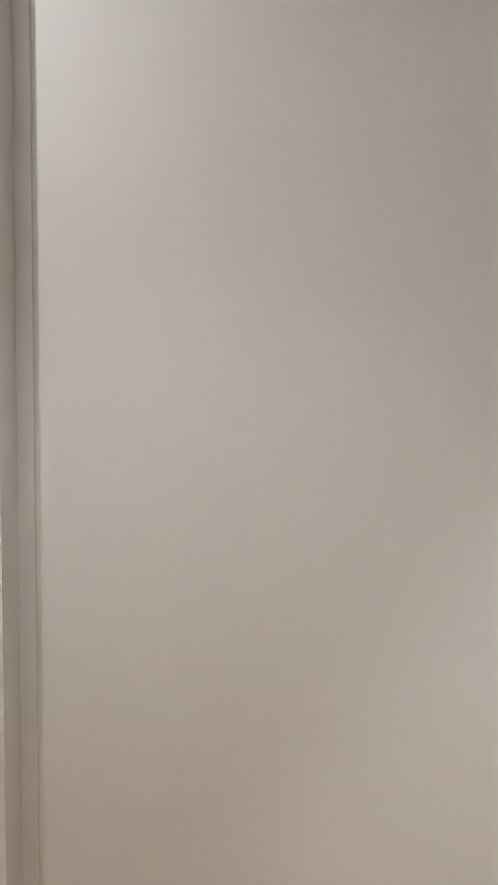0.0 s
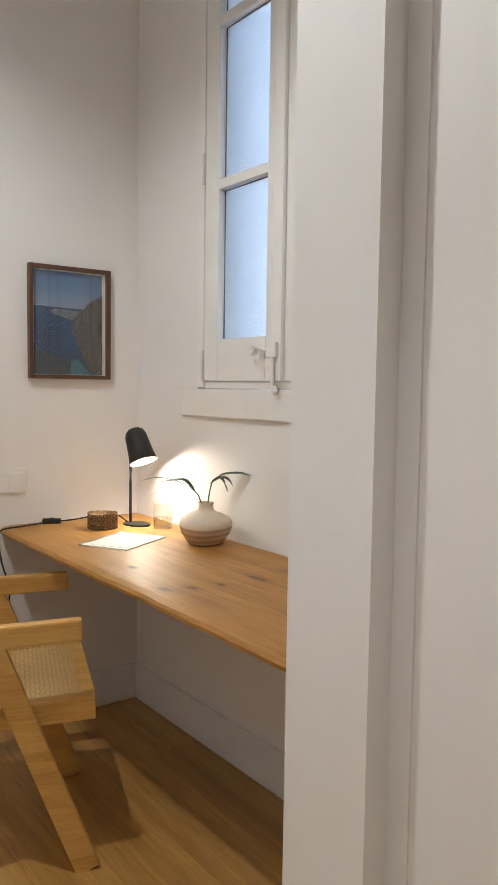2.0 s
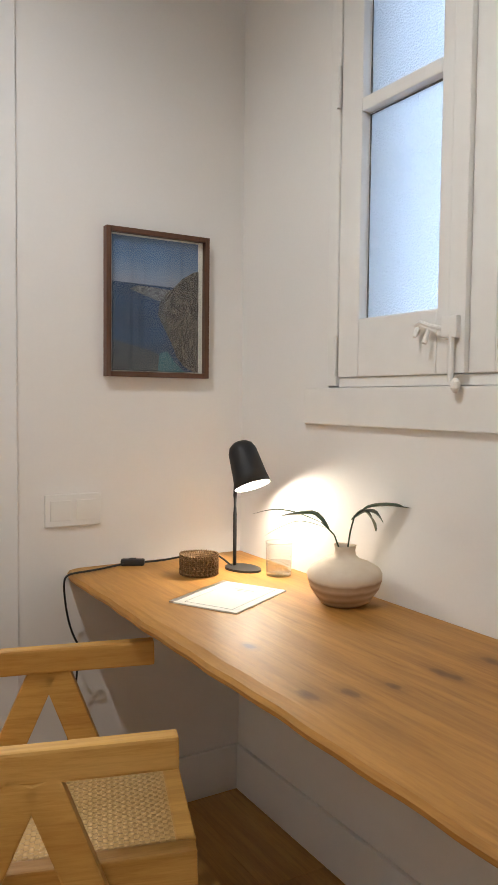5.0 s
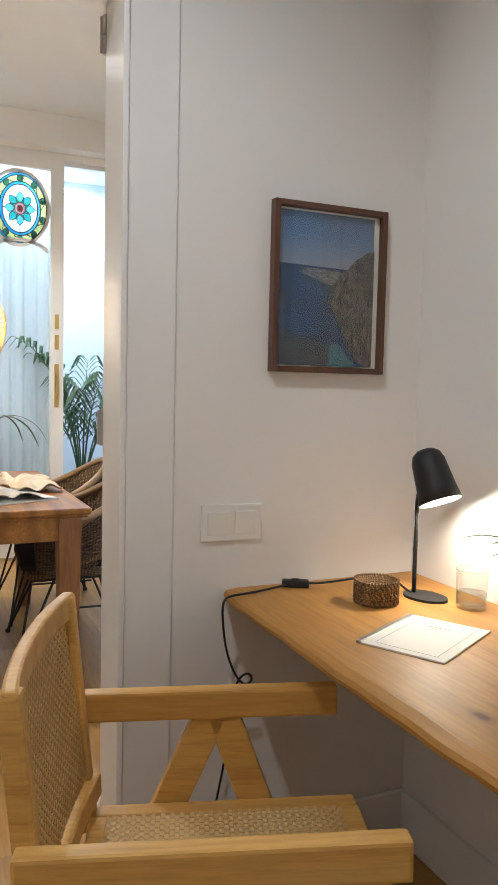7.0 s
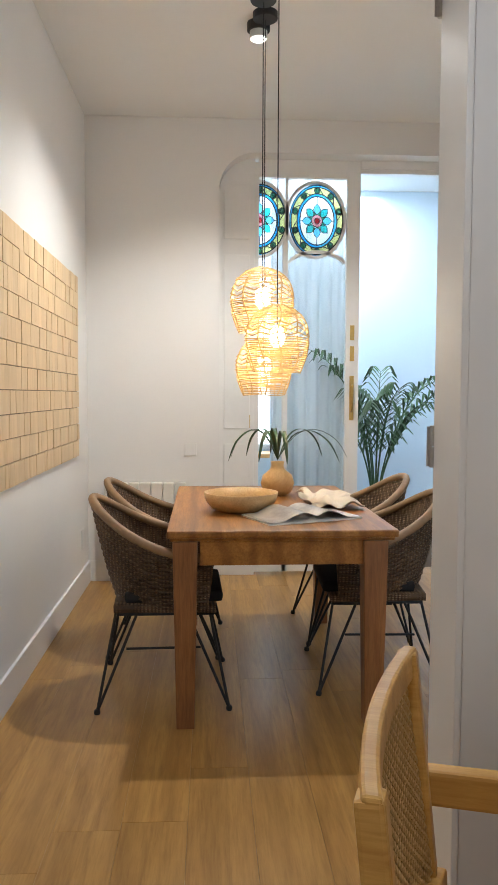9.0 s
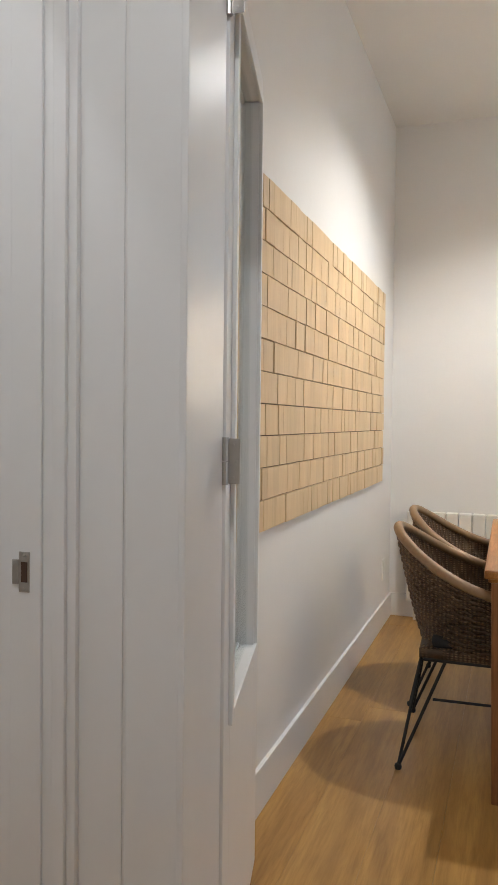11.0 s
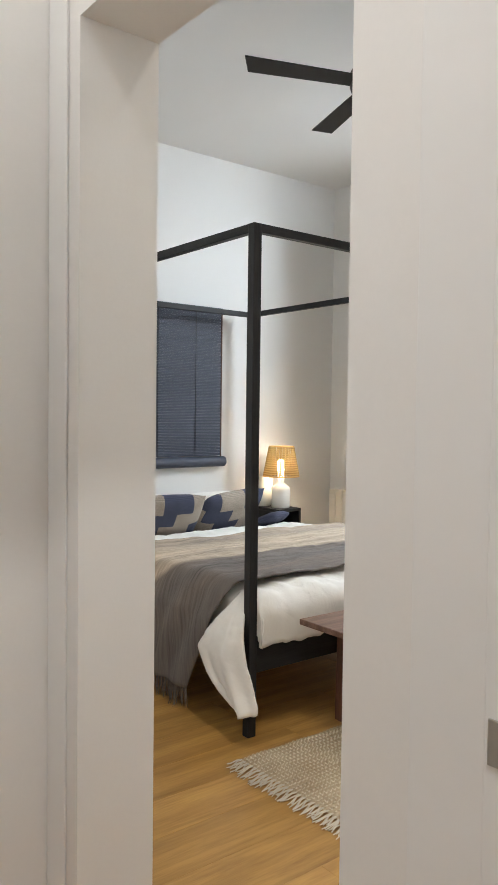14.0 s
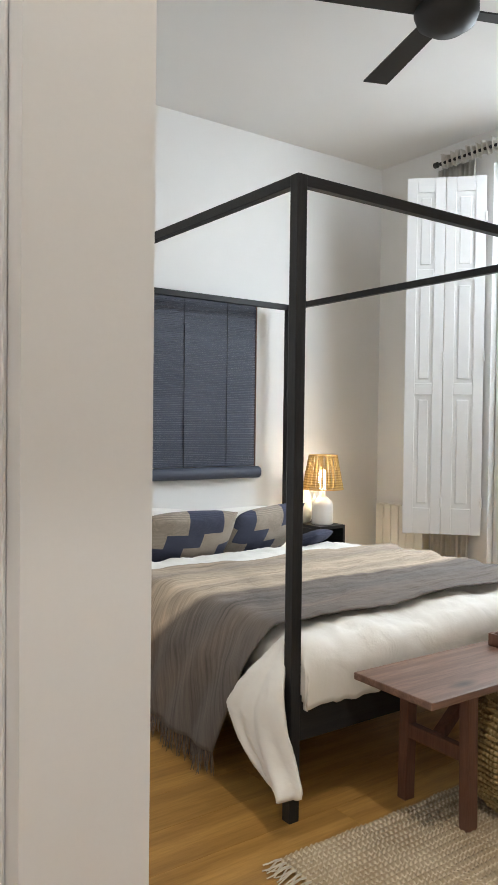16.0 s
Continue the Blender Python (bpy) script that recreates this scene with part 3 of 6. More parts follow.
for nm, xa, xb in (("sash", -1.882, -1.484), ("sash", -1.466, -1.068)):
    bm = bmesh.new()
    ga, gb = xa + 0.078, xb - 0.062
    for b in ((xa, ga, 1.246, 2.69), (gb, xb, 1.246, 2.69), (ga, gb, 1.246, 1.385), (ga, gb, 2.64, 2.69), (ga, gb, 1.870, 1.902), (ga, gb, 2.385, 2.417)):
        bm_box(bm, b[0], b[1], -0.010, 0.035, b[2], b[3], 0.004)
    sash = part(nm, bm, M_OLDWHITE, win)
    for z0, z1 in ((1.385, 1.870), (1.902, 2.385), (2.417, 2.64)):
        bm = bmesh.new()
        bm_box(bm, ga - 0.004, gb + 0.004, 0.018, 0.021, z0 - 0.004, z1 + 0.004)
        p = part("pane", bm, M_FROST, sash, "pebbled frosted pane")
        p.visible_shadow = False
        bm = bmesh.new()
        bm_tube(bm, [(ga + 0.002, 0.016, z0 + 0.003), (ga + 0.002, 0.016, z1 - 0.003), (gb, 0.016, z1 - 0.002)], 0.0022, 6)
        part("putty", bm, plain("old_putty", (0.16, 0.15, 0.14), 0.9), sash, "dark cracked putty line")
bm = bmesh.new()
bm_box(bm, -1.500, -1.452, -0.026, -0.010, 1.246, 2.69, 0.005)
part("meeting_bead", bm, M_OLDWHITE, win)
bm = bmesh.new()
bm_tube(bm, [(-1.600, -0.020, 1.352), (-1.575, -0.028, 1.356), (-1.54, -0.030, 1.345), (-1.49, -0.034, 1.335), (-1.462, -0.034, 1.333)], 0.005, 8)
bm_tube(bm, [(-1.590, -0.022, 1.345), (-1.586, -0.034, 1.325)], 0.006, 8, 0.004)
bm_tube(bm, [(-1.555, -0.024, 1.338), (-1.555, -0.036, 1.310)], 0.0045, 8, 0.006)
bm_box(bm, -1.505, -1.462, -0.040, -0.026, 1.316, 1.362, 0.004)
part("latch", bm, M_OLDWHITE, win, "paint-clogged old window latch")
bm = bmesh.new()
bm_tube(bm, [(-1.478, -0.036, 1.33), (-1.478, -0.036, 1.225)], 0.006, 8)
bm_lathe(bm, [(0.004, -0.022), (0.011, -0.012), (0.011, 0.0), (0.005, 0.008)], 12, (-1.470, -0.030, 1.228))
part("bolt", bm, M_OLDWHITE, win)
for z in (1.30, 1.95):
    bm = bmesh.new()
    bm_tube(bm, [(-1.884, -0.018, z - 0.05), (-1.884, -0.018, z + 0.05)], 0.005, 8)
    part("sash_hinge", bm, M_OLDWHITE, win)
back = tagged(box_obj("backdrop", -3.0, -0.8, 2.85, 2.86, 0.6, 3.6, glow("courtyard_light", (0.62, 0.78, 1.0), 1.15)), "pale daylight of a courtyard beyond the window", "backdrop", kind="structure")

# desk
desk = thing("desk", pose(-2.405, 1.470, 0), "oiled pine slab desk with a worn live edge", "desk")
bm = bmesh.new()
rnd = random.Random(3)
nx = 60
top, bot = [], []
def edge_y(x):
    return 0.0015 * math.sin(x * 7.3) + 0.0012 * math.sin(x * 19 + 1) + 0.0012 * math.sin(x * 43) + (0.012 * max(0, 1 - x / 0.06) ** 2)
prof = [(0.555, 0.745), (0.03, 0.745), (0.006, 0.741), (0.0, 0.733), (0.002, 0.724), (0.012, 0.719), (0.555, 0.719)]
rows_ = []
for i in range(nx + 1):
    x = 0.002 + 1.702 * i / nx
    rows_.append([bm.verts.new((x, y + (edge_y(x) if y < 0.5 else 0), z)) for y, z in prof])
for a, b in zip(rows_, rows_[1:]):
    for k in range(len(prof)):
        k2 = (k + 1) % len(prof)
        bm.faces.new((a[k], b[k], b[k2], a[k2]))
bm.faces.new(rows_[0])
bm.faces.new(rows_[-1][::-1])
part("desktop", bm, M_DESK, desk)
for x in (0.45, 1.25):
    bm = bmesh.new()
    bm_box(bm, x, x + 0.03, 0.20, 0.553, 0.695, 0.7185, 0.003)
    part("bracket", bm, M_BLACK, desk)

# light switch
sw = thing("light_switch", pose(WX, 1.498, 0.906), "white double rocker light switch on the wall", "switch")
bm = bmesh.new()
bm_box(bm, 0, 0.008, -0.078, 0.078, -0.044, 0.044, 0.003)
part("plate", bm, M_WHITEPLASTIC, sw)
for y in (-0.035, 0.035):
    bm = bmesh.new()
    bm_box(bm, 0.007, 0.0105, y - 0.028, y + 0.028, -0.028, 0.028, 0.0015, pose(0, 0, 0, 0, 3, 0))
    part("rocker", bm, M_WHITEPLASTIC, sw)

# framed seascape
pic = thing("framed_picture", pose(WX, 1.742, 1.472), "dark walnut frame with a coast photograph", "picture")
PW, PH, FD, FW = 0.157, 0.203, 0.026, 0.014
for b in ((-PW, -PW + FW, -PH, PH), (PW - FW, PW, -PH, PH), (-PW + FW, PW - FW, PH - FW, PH), (-PW + FW, PW - FW, -PH, -PH + FW)):
    bm = bmesh.new()
    bm_box(bm, 0.0005, FD, b[0], b[1], b[2], b[3], 0.0015)
    part("frame_bar", bm, M_WALNUT, pic)
bm = bmesh.new()
bm_box(bm, 0.002, 0.008, -PW + FW, PW - FW, -PH + FW, PH - FW)
part("mount", bm, M_PAPER, pic, "white paper mount")


def flat(poly, x, material, nm, label=""):
    bm = bmesh.new()
    bm.faces.new([bm.verts.new((x, y, z)) for y, z in poly])
    return part(nm, bm, material, pic, label)


def photo_tone(name, lo, hi, scale, stretch=(1, 1, 1), spots=None):
    mat, tree, bsdf = principled(name, 0.35)
    vec = coords(tree, stretch)
    col = ramp(tree, noise_tex(tree, vec, scale, 6, 0.65), [(0.3, lo), (0.7, hi)])
    if spots:
        col = mixc(tree, col, spots, ramp(tree, noise_tex(tree, vec, scale * 1.7, 7, 0.7), [(0.47, (0, 0, 0)), (0.63, (1, 1, 1))]))
    tree.links.new(col, bsdf.inputs["Base Color"])
    return mat


def photo_sky():
    """Blue above, paling to a hazy horizon."""
    mat, tree, bsdf = principled("photo_sky", 0.35)
    vec = coords(tree)
    sep_ = tree.nodes.new("ShaderNodeSeparateXYZ")
    tree.links.new(vec, sep_.inputs[0])
    rng_ = tree.nodes.new("ShaderNodeMapRange")
    rng_.inputs["From Min"].default_value, rng_.inputs["From Max"].default_value = 0.05, 0.184
    tree.links.new(sep_.outputs[2], rng_.inputs["Value"])
    col = ramp(tree, rng_.outputs[0], [(0.0, (0.27, 0.28, 0.36)), (0.25, (0.20, 0.26, 0.38)), (0.6, (0.10, 0.18, 0.33)), (1.0, (0.06, 0.125, 0.26))])
    tree.links.new(col, bsdf.inputs["Base Color"])
    return mat


L, R, B, T = -0.136, 0.128, -0.186, 0.184
flat([(L, B), (R, B), (R, T), (L, T)], 0.0085, photo_sky(), "photo_sky")
flat([(L, B), (R, B), (R, 0.052), (L, 0.058)], 0.0095, photo_tone("photo_sea", (0.004, 0.022, 0.075), (0.016, 0.055, 0.14), 7, (1, 1, 3)), "photo_sea")
cliff = photo_tone("photo_cliff", (0.010, 0.008, 0.007), (0.060, 0.045, 0.036), 70, (1, 1, 0.6), (0.21, 0.17, 0.14))
flat([(-0.085, 0.040), (-0.03, 0.022), (0.005, 0.012), (0.03, 0.0), (0.045, 0.02), (0.04, 0.045), (-0.02, 0.050), (-0.06, 0.051)], 0.0105, photo_tone("photo_headland", (0.04, 0.04, 0.05), (0.13, 0.11, 0.11), 60, (1, 1, 2), (0.40, 0.38, 0.36)), "photo_headland")
flat([(0.118, B), (R, B), (R, 0.106), (0.11, 0.101), (0.075, 0.079), (0.052, 0.055), (0.03, 0.038), (0.006, 0.010), (0.0, -0.025), (0.012, -0.05), (0.032, -0.085), (0.045, -0.11), (0.06, -0.145), (0.085, -0.172)], 0.0120, cliff, "photo_cliff")
flat([(L, B), (0.02, B), (0.03, -0.150), (-0.02, -0.128), (-0.09, -0.112), (L, -0.10)], 0.0110, photo_tone("photo_shallows", (0.02, 0.025, 0.035), (0.05, 0.06, 0.075), 25), "photo_shallows")
flat([(0.0, B), (0.085, B), (0.05, -0.155), (0.03, -0.128), (0.005, -0.135)], 0.0128, photo_tone("photo_cove", (0.03, 0.11, 0.15), (0.06, 0.18, 0.22), 30), "photo_cove")
bm = bmesh.new()
bm_box(bm, 0.0150, 0.0165, -PW + FW, PW - FW, -PH + FW, PH - FW)
g = part("pane", bm, M_GLASS, pic, "clear picture glass")
g.visible_shadow = False

# black desk lamp
dl = thing("desk_lamp", pose(-2.180, 1.900, 0.745, 0, 0, 12), "matt black metal desk lamp, switched on", "lamp")
bm = bmesh.new()
n = 40
vs0 = [(0.056 * math.cos(a) * (1.15 if math.cos(a) > 0 else 0.9), 0.042 * math.sin(a)) for a in [k * math.tau / n for k in range(n)]]
lo = [bm.verts.new((x, y, 0)) for x, y in vs0]
hi = [bm.verts.new((x, y, 0.006)) for x, y in vs0]
bm.faces.new(lo[::-1])
bm.faces.new(hi)
for k in range(n):
    bm.faces.new((lo[k], lo[(k + 1) % n], hi[(k + 1) % n], hi[k]))
part("base", bm, M_BLACK, dl)
bm = bmesh.new()
bm_tube(bm, [(-0.03, 0, 0.006)] + [(-0.03, 0, 0.05 * k) for k in range(1, 5)] + [(-0.029, 0, 0.225), (-0.025, 0, 0.250), (-0.015, 0, 0.270), (-0.004, 0, 0.280)], 0.0052, 10)
part("stem", bm, M_BLACK, dl, smooth=True)
bm = bmesh.new()
outer = [(0.004, 0.128), (0.020, 0.126), (0.032, 0.117), (0.039, 0.100), (0.042, 0.070), (0.046, 0.030), (0.051, 0.0)]
inner = [(0.049, 0.0), (0.044, 0.030), (0.040, 0.070), (0.037, 0.098), (0.030, 0.113), (0.019, 0.121), (0.0003, 0.122)]
bm_lathe(bm, outer + inner, 32)
HEAD = pose(0.040, 0, 0.232, 0, -25, 0)
bmesh.ops.transform(bm, matrix=HEAD, verts=bm.verts)
part("shade", bm, M_BLACK, dl, smooth=True)
bm = bmesh.new()
liner = [(0.0485, 0.001), (0.0435, 0.030), (0.0395, 0.070), (0.0365, 0.097), (0.0295, 0.112), (0.001, 0.1205)]
bm_grid(bm, lambda u, v: (liner[round(v * 5)][0] * math.cos(u * math.tau), liner[round(v * 5)][0] * math.sin(u * math.tau), liner[round(v * 5)][1]), 32, 5, True)
bmesh.ops.transform(bm, matrix=HEAD, verts=bm.verts)
part("reflector", bm, M_WHITEPLASTIC, dl, "white inside of the shade", True)
bm = bmesh.new()
bm_lathe(bm, [(0.004, 0.05), (0.016, 0.062), (0.02, 0.08), (0.012, 0.10), (0.0005, 0.115)], 16)
bmesh.ops.transform(bm, matrix=HEAD, verts=bm.verts)
bulb = part("bulb", bm, M_BULB, dl, "glowing warm bulb", True)
bulb.visible_shadow = False
lamp("desk_lamp_light", "POINT", dl.matrix_world @ HEAD @ pose(0, 0, 0.022), 5.8, (1.0, 0.89, 0.72), 0.02)


def cable(name, pts, r, label, category):
    cu = bpy.data.curves.new(name, "CURVE")
    cu.dimensions, cu.bevel_depth, cu.bevel_resolution = "3D", r, 3
    sp = cu.splines.new("NURBS")
    sp.points.add(len(pts) - 1)
    for p, c in zip(sp.points, pts):
        p.co = (*c, 1)
    sp.use_endpoint_u, sp.order_u = True, 4
    cu.materials.append(M_BLACK)
    return tagged(new(name, cu), label, category)


cable("lamp_cable", [(-2.205, 1.885, 0.750), (-2.235, 1.885, 0.753), (-2.26, 1.875, 0.775), (-2.29, 1.83, 0.776), (-2.315, 1.78, 0.766), (-2.345, 1.715, 0.752), (-2.375, 1.65, 0.752), (-2.345, 1.57, 0.75), (-2.325, 1.50, 0.751), (-2.318, 1.455, 0.752), (-2.318, 1.445, 0.735),
                     (-2.325, 1.450, 0.69), (-2.335, 1.462, 0.62), (-2.33, 1.485, 0.555), (-2.33, 1.515, 0.525), (-2.33, 1.535, 0.545), (-2.33, 1.515, 0.565), (-2.33, 1.485, 0.54), (-2.34, 1.49, 0.48), (-2.37, 1.485, 0.36), (-2.385, 1.47, 0.24), (-2.388, 1.46, 0.185)], 0.0028, "thin black lamp cable hanging over the desk edge", "cable")
csw = thing("cable_switch", pose(-2.362, 1.655, 0.7452, 0, 0, 63), "black inline switch on the lamp cable", "cable switch")
bm = bmesh.new()
bm_box(bm, -0.033, 0.033, -0.012, 0.012, 0, 0.018, 0.005)
csw_case = part("case", bm, M_BLACK, csw)
bm = bmesh.new()
bm_box(bm, -0.010, 0.010, -0.006, 0.006, 0.016, 0.0205, 0.002)
part("slider", bm, M_BLACK, csw_case)
plug = thing("plug", pose(-2.405, 1.455, 0.165), "black plug in a low wall socket", "plug")
bm = bmesh.new()
bm_box(bm, 0.0, 0.009, -0.04, 0.04, -0.04, 0.04, 0.003)
part("socket_plate", bm, M_WHITEPLASTIC, plug)
bm = bmesh.new()
bm_lathe(bm, [(0.019, 0), (0.019, 0.018), (0.011, 0.032), (0.004, 0.036)], 16)
bmesh.ops.transform(bm, matrix=pose(0.008, 0, 0, 0, 90, 0), verts=bm.verts)
part("plug_body", bm, M_BLACK, plug)

# straw pot
pot = thing("straw_pot", pose(-2.180, 1.768, 0.745), "small round plaited straw pot, empty", "pot")
bm = bmesh.new()
bm_lathe(bm, [(0.044, 0.0), (0.047, 0.004), (0.048, 0.046), (0.047, 0.050), (0.043, 0.048), (0.042, 0.008), (0.001, 0.007)], 40)
part("wall", bm, M_STRAW, pot, smooth=True)
bm = bmesh.new()
for row in range(5):
    for k in range(26):
        a0, lean = (k + 0.5 * (row % 2)) * math.tau / 26, 0.17 * (1 if row % 2 else -1)
        z0 = 0.003 + 0.0095 * row
        bm_tube(bm, [(0.0485 * math.cos(a0 + f * lean), 0.0485 * math.sin(a0 + f * lean), z0 + 0.0105 * f) for f in (0.0, 0.5, 1.0)], 0.0042, 6, 0.0036)
ob = part("plait", bm, M_STRAW, pot, "golden brown plaited straw", True)
ob["kind"] = "stuff"
bm = bmesh.new()
for k in range(44):
    a0, a1 = k * math.tau / 44, (k + 1.6) * math.tau / 44
    bm_tube(bm, [(0.047 * math.cos(a0), 0.047 * math.sin(a0), 0.047), (0.050 * math.cos((a0 + a1) / 2), 0.050 * math.sin((a0 + a1) / 2), 0.055), (0.047 * math.cos(a1), 0.047 * math.sin(a1), 0.048)], 0.0028, 5)
part("plaited_rim", bm, M_STRAW, pot)

# tumbler
tum = thing("glass_tumbler", pose(-2.072, 1.950, 0.745), "clear glass tumbler half full of water", "glass")
bm = bmesh.new()
bm_grid(bm, lambda u, v: ((0.033 + 0.003 * v) * math.cos(u * math.tau), (0.033 + 0.003 * v) * math.sin(u * math.tau), 0.088 * v), 32, 2, True)
ring_pts = [(0.036 * math.cos(k * math.tau / 32), 0.036 * math.sin(k * math.tau / 32), 0.088) for k in range(33)]
bm_tube(bm, ring_pts, 0.0013, 5, cap=False)
bm_lathe(bm, [(0.033, 0.0), (0.033, 0.005)], 32)
ob = part("tumbler_wall", bm, M_TUMBLER, tum, smooth=True)
ob.visible_shadow = False
bm = bmesh.new()
bm_lathe(bm, [(0.0318, 0.0105), (0.0335, 0.036), (0.0005, 0.0365)], 32)
part("water", bm, M_WATER, tum, smooth=True)

# clipboard menu
book = thing("notepad", pose(-1.938, 1.724, 0.7452, 0, 0, 119), "cream printed card with a metal edge lying on the desk", "notepad")
bm = bmesh.new()
bm_box(bm, -0.117, 0.117, -0.0895, 0.0895, 0, 0.0035, 0.001)
part("board", bm, M_PAPER, book)
bm = bmesh.new()
bm_box(bm, -0.117, 0.117, 0.0785, 0.0905, -0.0001, 0.0048, 0.001)
part("clip_edge", bm, M_STEEL, book, "dark metal binding edge")
bm = bmesh.new()
for x0, x1, y0, y1 in ((-0.10, 0.10, -0.0685, -0.0675), (-0.10, 0.10, 0.0575, 0.0585), (-0.10, -0.099, -0.068, 0.058), (0.099, 0.10, -0.068, 0.058), (0.06, 0.064, -0.03, 0.022), (0.050, 0.052, -0.018, 0.010)):
    bm_box(bm, x0, x1, y0, y1, 0.0034, 0.0039)
part("print", bm, M_INK, book, "grey printed border and lines")


def long_leaf(bm, pts, w, fold=0.25):
    """A lance-shaped blade along a line of points."""
    key = [Vector(p) for p in pts]
    pts = []
    for i in range(len(key) - 1):
        a, b, c, d = key[max(i - 1, 0)], key[i], key[i + 1], key[min(i + 2, len(key) - 1)]
        for j in range(3):
            s = j / 3
            pts.append(0.5 * (2 * b + (c - a) * s + (2 * a - 5 * b + 4 * c - d) * s * s + (3 * b - a - 3 * c + d) * s ** 3))
    pts.append(key[-1])
    n = len(pts)
    rows_ = []
    for i, p in enumerate(pts):
        d = (pts[min(i + 1, n - 1)] - pts[max(i - 1, 0)]).normalized()
        s = d.cross(Vector((0, 0, 1)))
        s = s.normalized() if s.length > 1e-3 else Vector((1, 0, 0))
        up = s.cross(d).normalized()
        k = w * math.sin(math.pi * min(1, (i + 0.35) / (n - 0.3))) ** 0.8
        rows_.append((bm.verts.new(p - s * k + up * k * fold), bm.verts.new(p), bm.verts.new(p + s * k + up * k * fold)))
    for a, b in zip(rows_, rows_[1:]):
        bm.faces.new((a[0], a[1], b[1], b[0]))
        bm.faces.new((a[1], a[2], b[2], b[1]))


# ceramic vase with two leaf stems
vase = thing("ceramic_vase", pose(-1.765, 1.928, 0.745), "squat sand-coloured stoneware vase with two leaf stems", "vase")
bm = bmesh.new()
vprof = [(0.052, 0.0), (0.066, 0.008), (0.090, 0.042), (0.098, 0.068), (0.098, 0.082), (0.090, 0.096), (0.062, 0.112), (0.038, 0.120), (0.029, 0.128), (0.026, 0.142), (0.029, 0.152), (0.030, 0.155), (0.025, 0.154), (0.021, 0.142), (0.022, 0.10)]
bm_lathe(bm, vprof, 48)
for v in bm.verts:
    a = math.atan2(v.co.y, v.co.x)
    v.co.z += 0.0016 * math.sin(a * 2 + 1)
vm, vt, vb = principled("banded_stoneware", 0.7)
sep = vt.nodes.new("ShaderNodeSeparateXYZ")
vv = coords(vt)
vt.links.new(vv, sep.inputs[0])
add = vt.nodes.new("ShaderNodeMath")
add.operation = "MULTIPLY_ADD"
vt.links.new(noise_tex(vt, vv, 9, 3), add.inputs[0])
add.inputs[1].default_value = 0.03
vt.links.new(sep.outputs[2], add.inputs[2])
C1, C2, C3 = (0.30, 0.17, 0.085), (0.62, 0.46, 0.31), (0.74, 0.63, 0.49)
bands = ramp(vt, add.outputs[0], [(0.0, C2), (0.018, C1), (0.026, C2), (0.036, C1), (0.046, C2), (0.058, C1), (0.066, C2), (0.078, C1), (0.086, C3)])
vt.links.new(mixc(vt, bands, ramp(vt, noise_tex(vt, vv, 45, 5), [(0.3, C2), (0.7, C3)]), 0.25), vb.inputs["Base Color"])
bump(vt, vb, noise_tex(vt, vv, 60, 5), 0.15, 0.003)
part("vessel", bm, vm, vase, smooth=True)
bm = bmesh.new()
bm_tube(bm, [(0.005, 0.0, 0.12), (0.012, 0.006, 0.19), (0.022, 0.012, 0.235)], 0.0022, 6)
bm_tube(bm, [(-0.005, -0.004, 0.12), (-0.022, -0.02, 0.18), (-0.045, -0.045, 0.212)], 0.0022, 6)
part("stem", bm, M_LEAF, vase)
for pts, w in (([(0.022, 0.012, 0.230), (0.045, 0.035, 0.255), (0.075, 0.075, 0.262), (0.105, 0.115, 0.258), (0.135, 0.15, 0.250)], 0.024),
               ([(0.022, 0.012, 0.235), (0.038, 0.03, 0.245), (0.05, 0.045, 0.225), (0.055, 0.055, 0.195)], 0.025),
               ([(0.015, 0.008, 0.222), (0.03, 0.04, 0.242), (0.05, 0.06, 0.238), (0.062, 0.075, 0.215)], 0.024),
               ([(-0.030, -0.03, 0.19), (-0.06, -0.055, 0.228), (-0.09, -0.085, 0.228), (-0.125, -0.12, 0.222)], 0.028),
               ([(-0.045, -0.045, 0.210), (-0.10, -0.09, 0.232), (-0.15, -0.13, 0.236), (-0.19, -0.17, 0.222)], 0.009),
               ([(-0.030, -0.03, 0.195), (-0.09, -0.08, 0.210), (-0.13, -0.12, 0.190), (-0.16, -0.15, 0.165)], 0.007)):
    bm = bmesh.new()
    long_leaf(bm, pts, w)
    part("leaf", bm, M_LEAF, vase)

vase.scale = (0.87, 0.87, 0.87)

# cane armchair
ch = thing("cane_armchair", pose(-1.820, 1.248, 0, 0, 0, -19.3), "pale beech armchair with woven cane seat and back", "chair")
for sx in (-1, 1):
    bm = bmesh.new()
    bm_beam(bm, (0.248 * sx, -0.27, 0.622), (0.248 * sx, 0.232, 0.634), 0.034, 0.056, 0.006)
    part("armrest", bm, M_BEECH, ch)
    for y1, nm in ((0.245, "front_leg"), (-0.275, "rear_leg")):
        bm = bmesh.new()
        bm_beam(bm, (0.250 * sx, y1, 0.0), (0.250 * sx, 0.012 if y1 > 0 else -0.010, 0.606), 0.030, 0.062, 0.004, (0, 1, 0.2))
        part(nm, bm, M_BEECH, ch)
    bm = bmesh.new()
    bm_beam(bm, (0.214 * sx, -0.235, 0.405), (0.214 * sx, 0.268, 0.418), 0.036, 0.062, 0.004)
    part("side_rail", bm, M_BEECH, ch)
for y, z in ((-0.215, 0.405), (0.252, 0.418)):
    bm = bmesh.new()
    bm_beam(bm, (-0.197, y, z), (0.197, y, z), 0.036, 0.058, 0.004)
    part("cross_rail", bm, M_BEECH, ch)


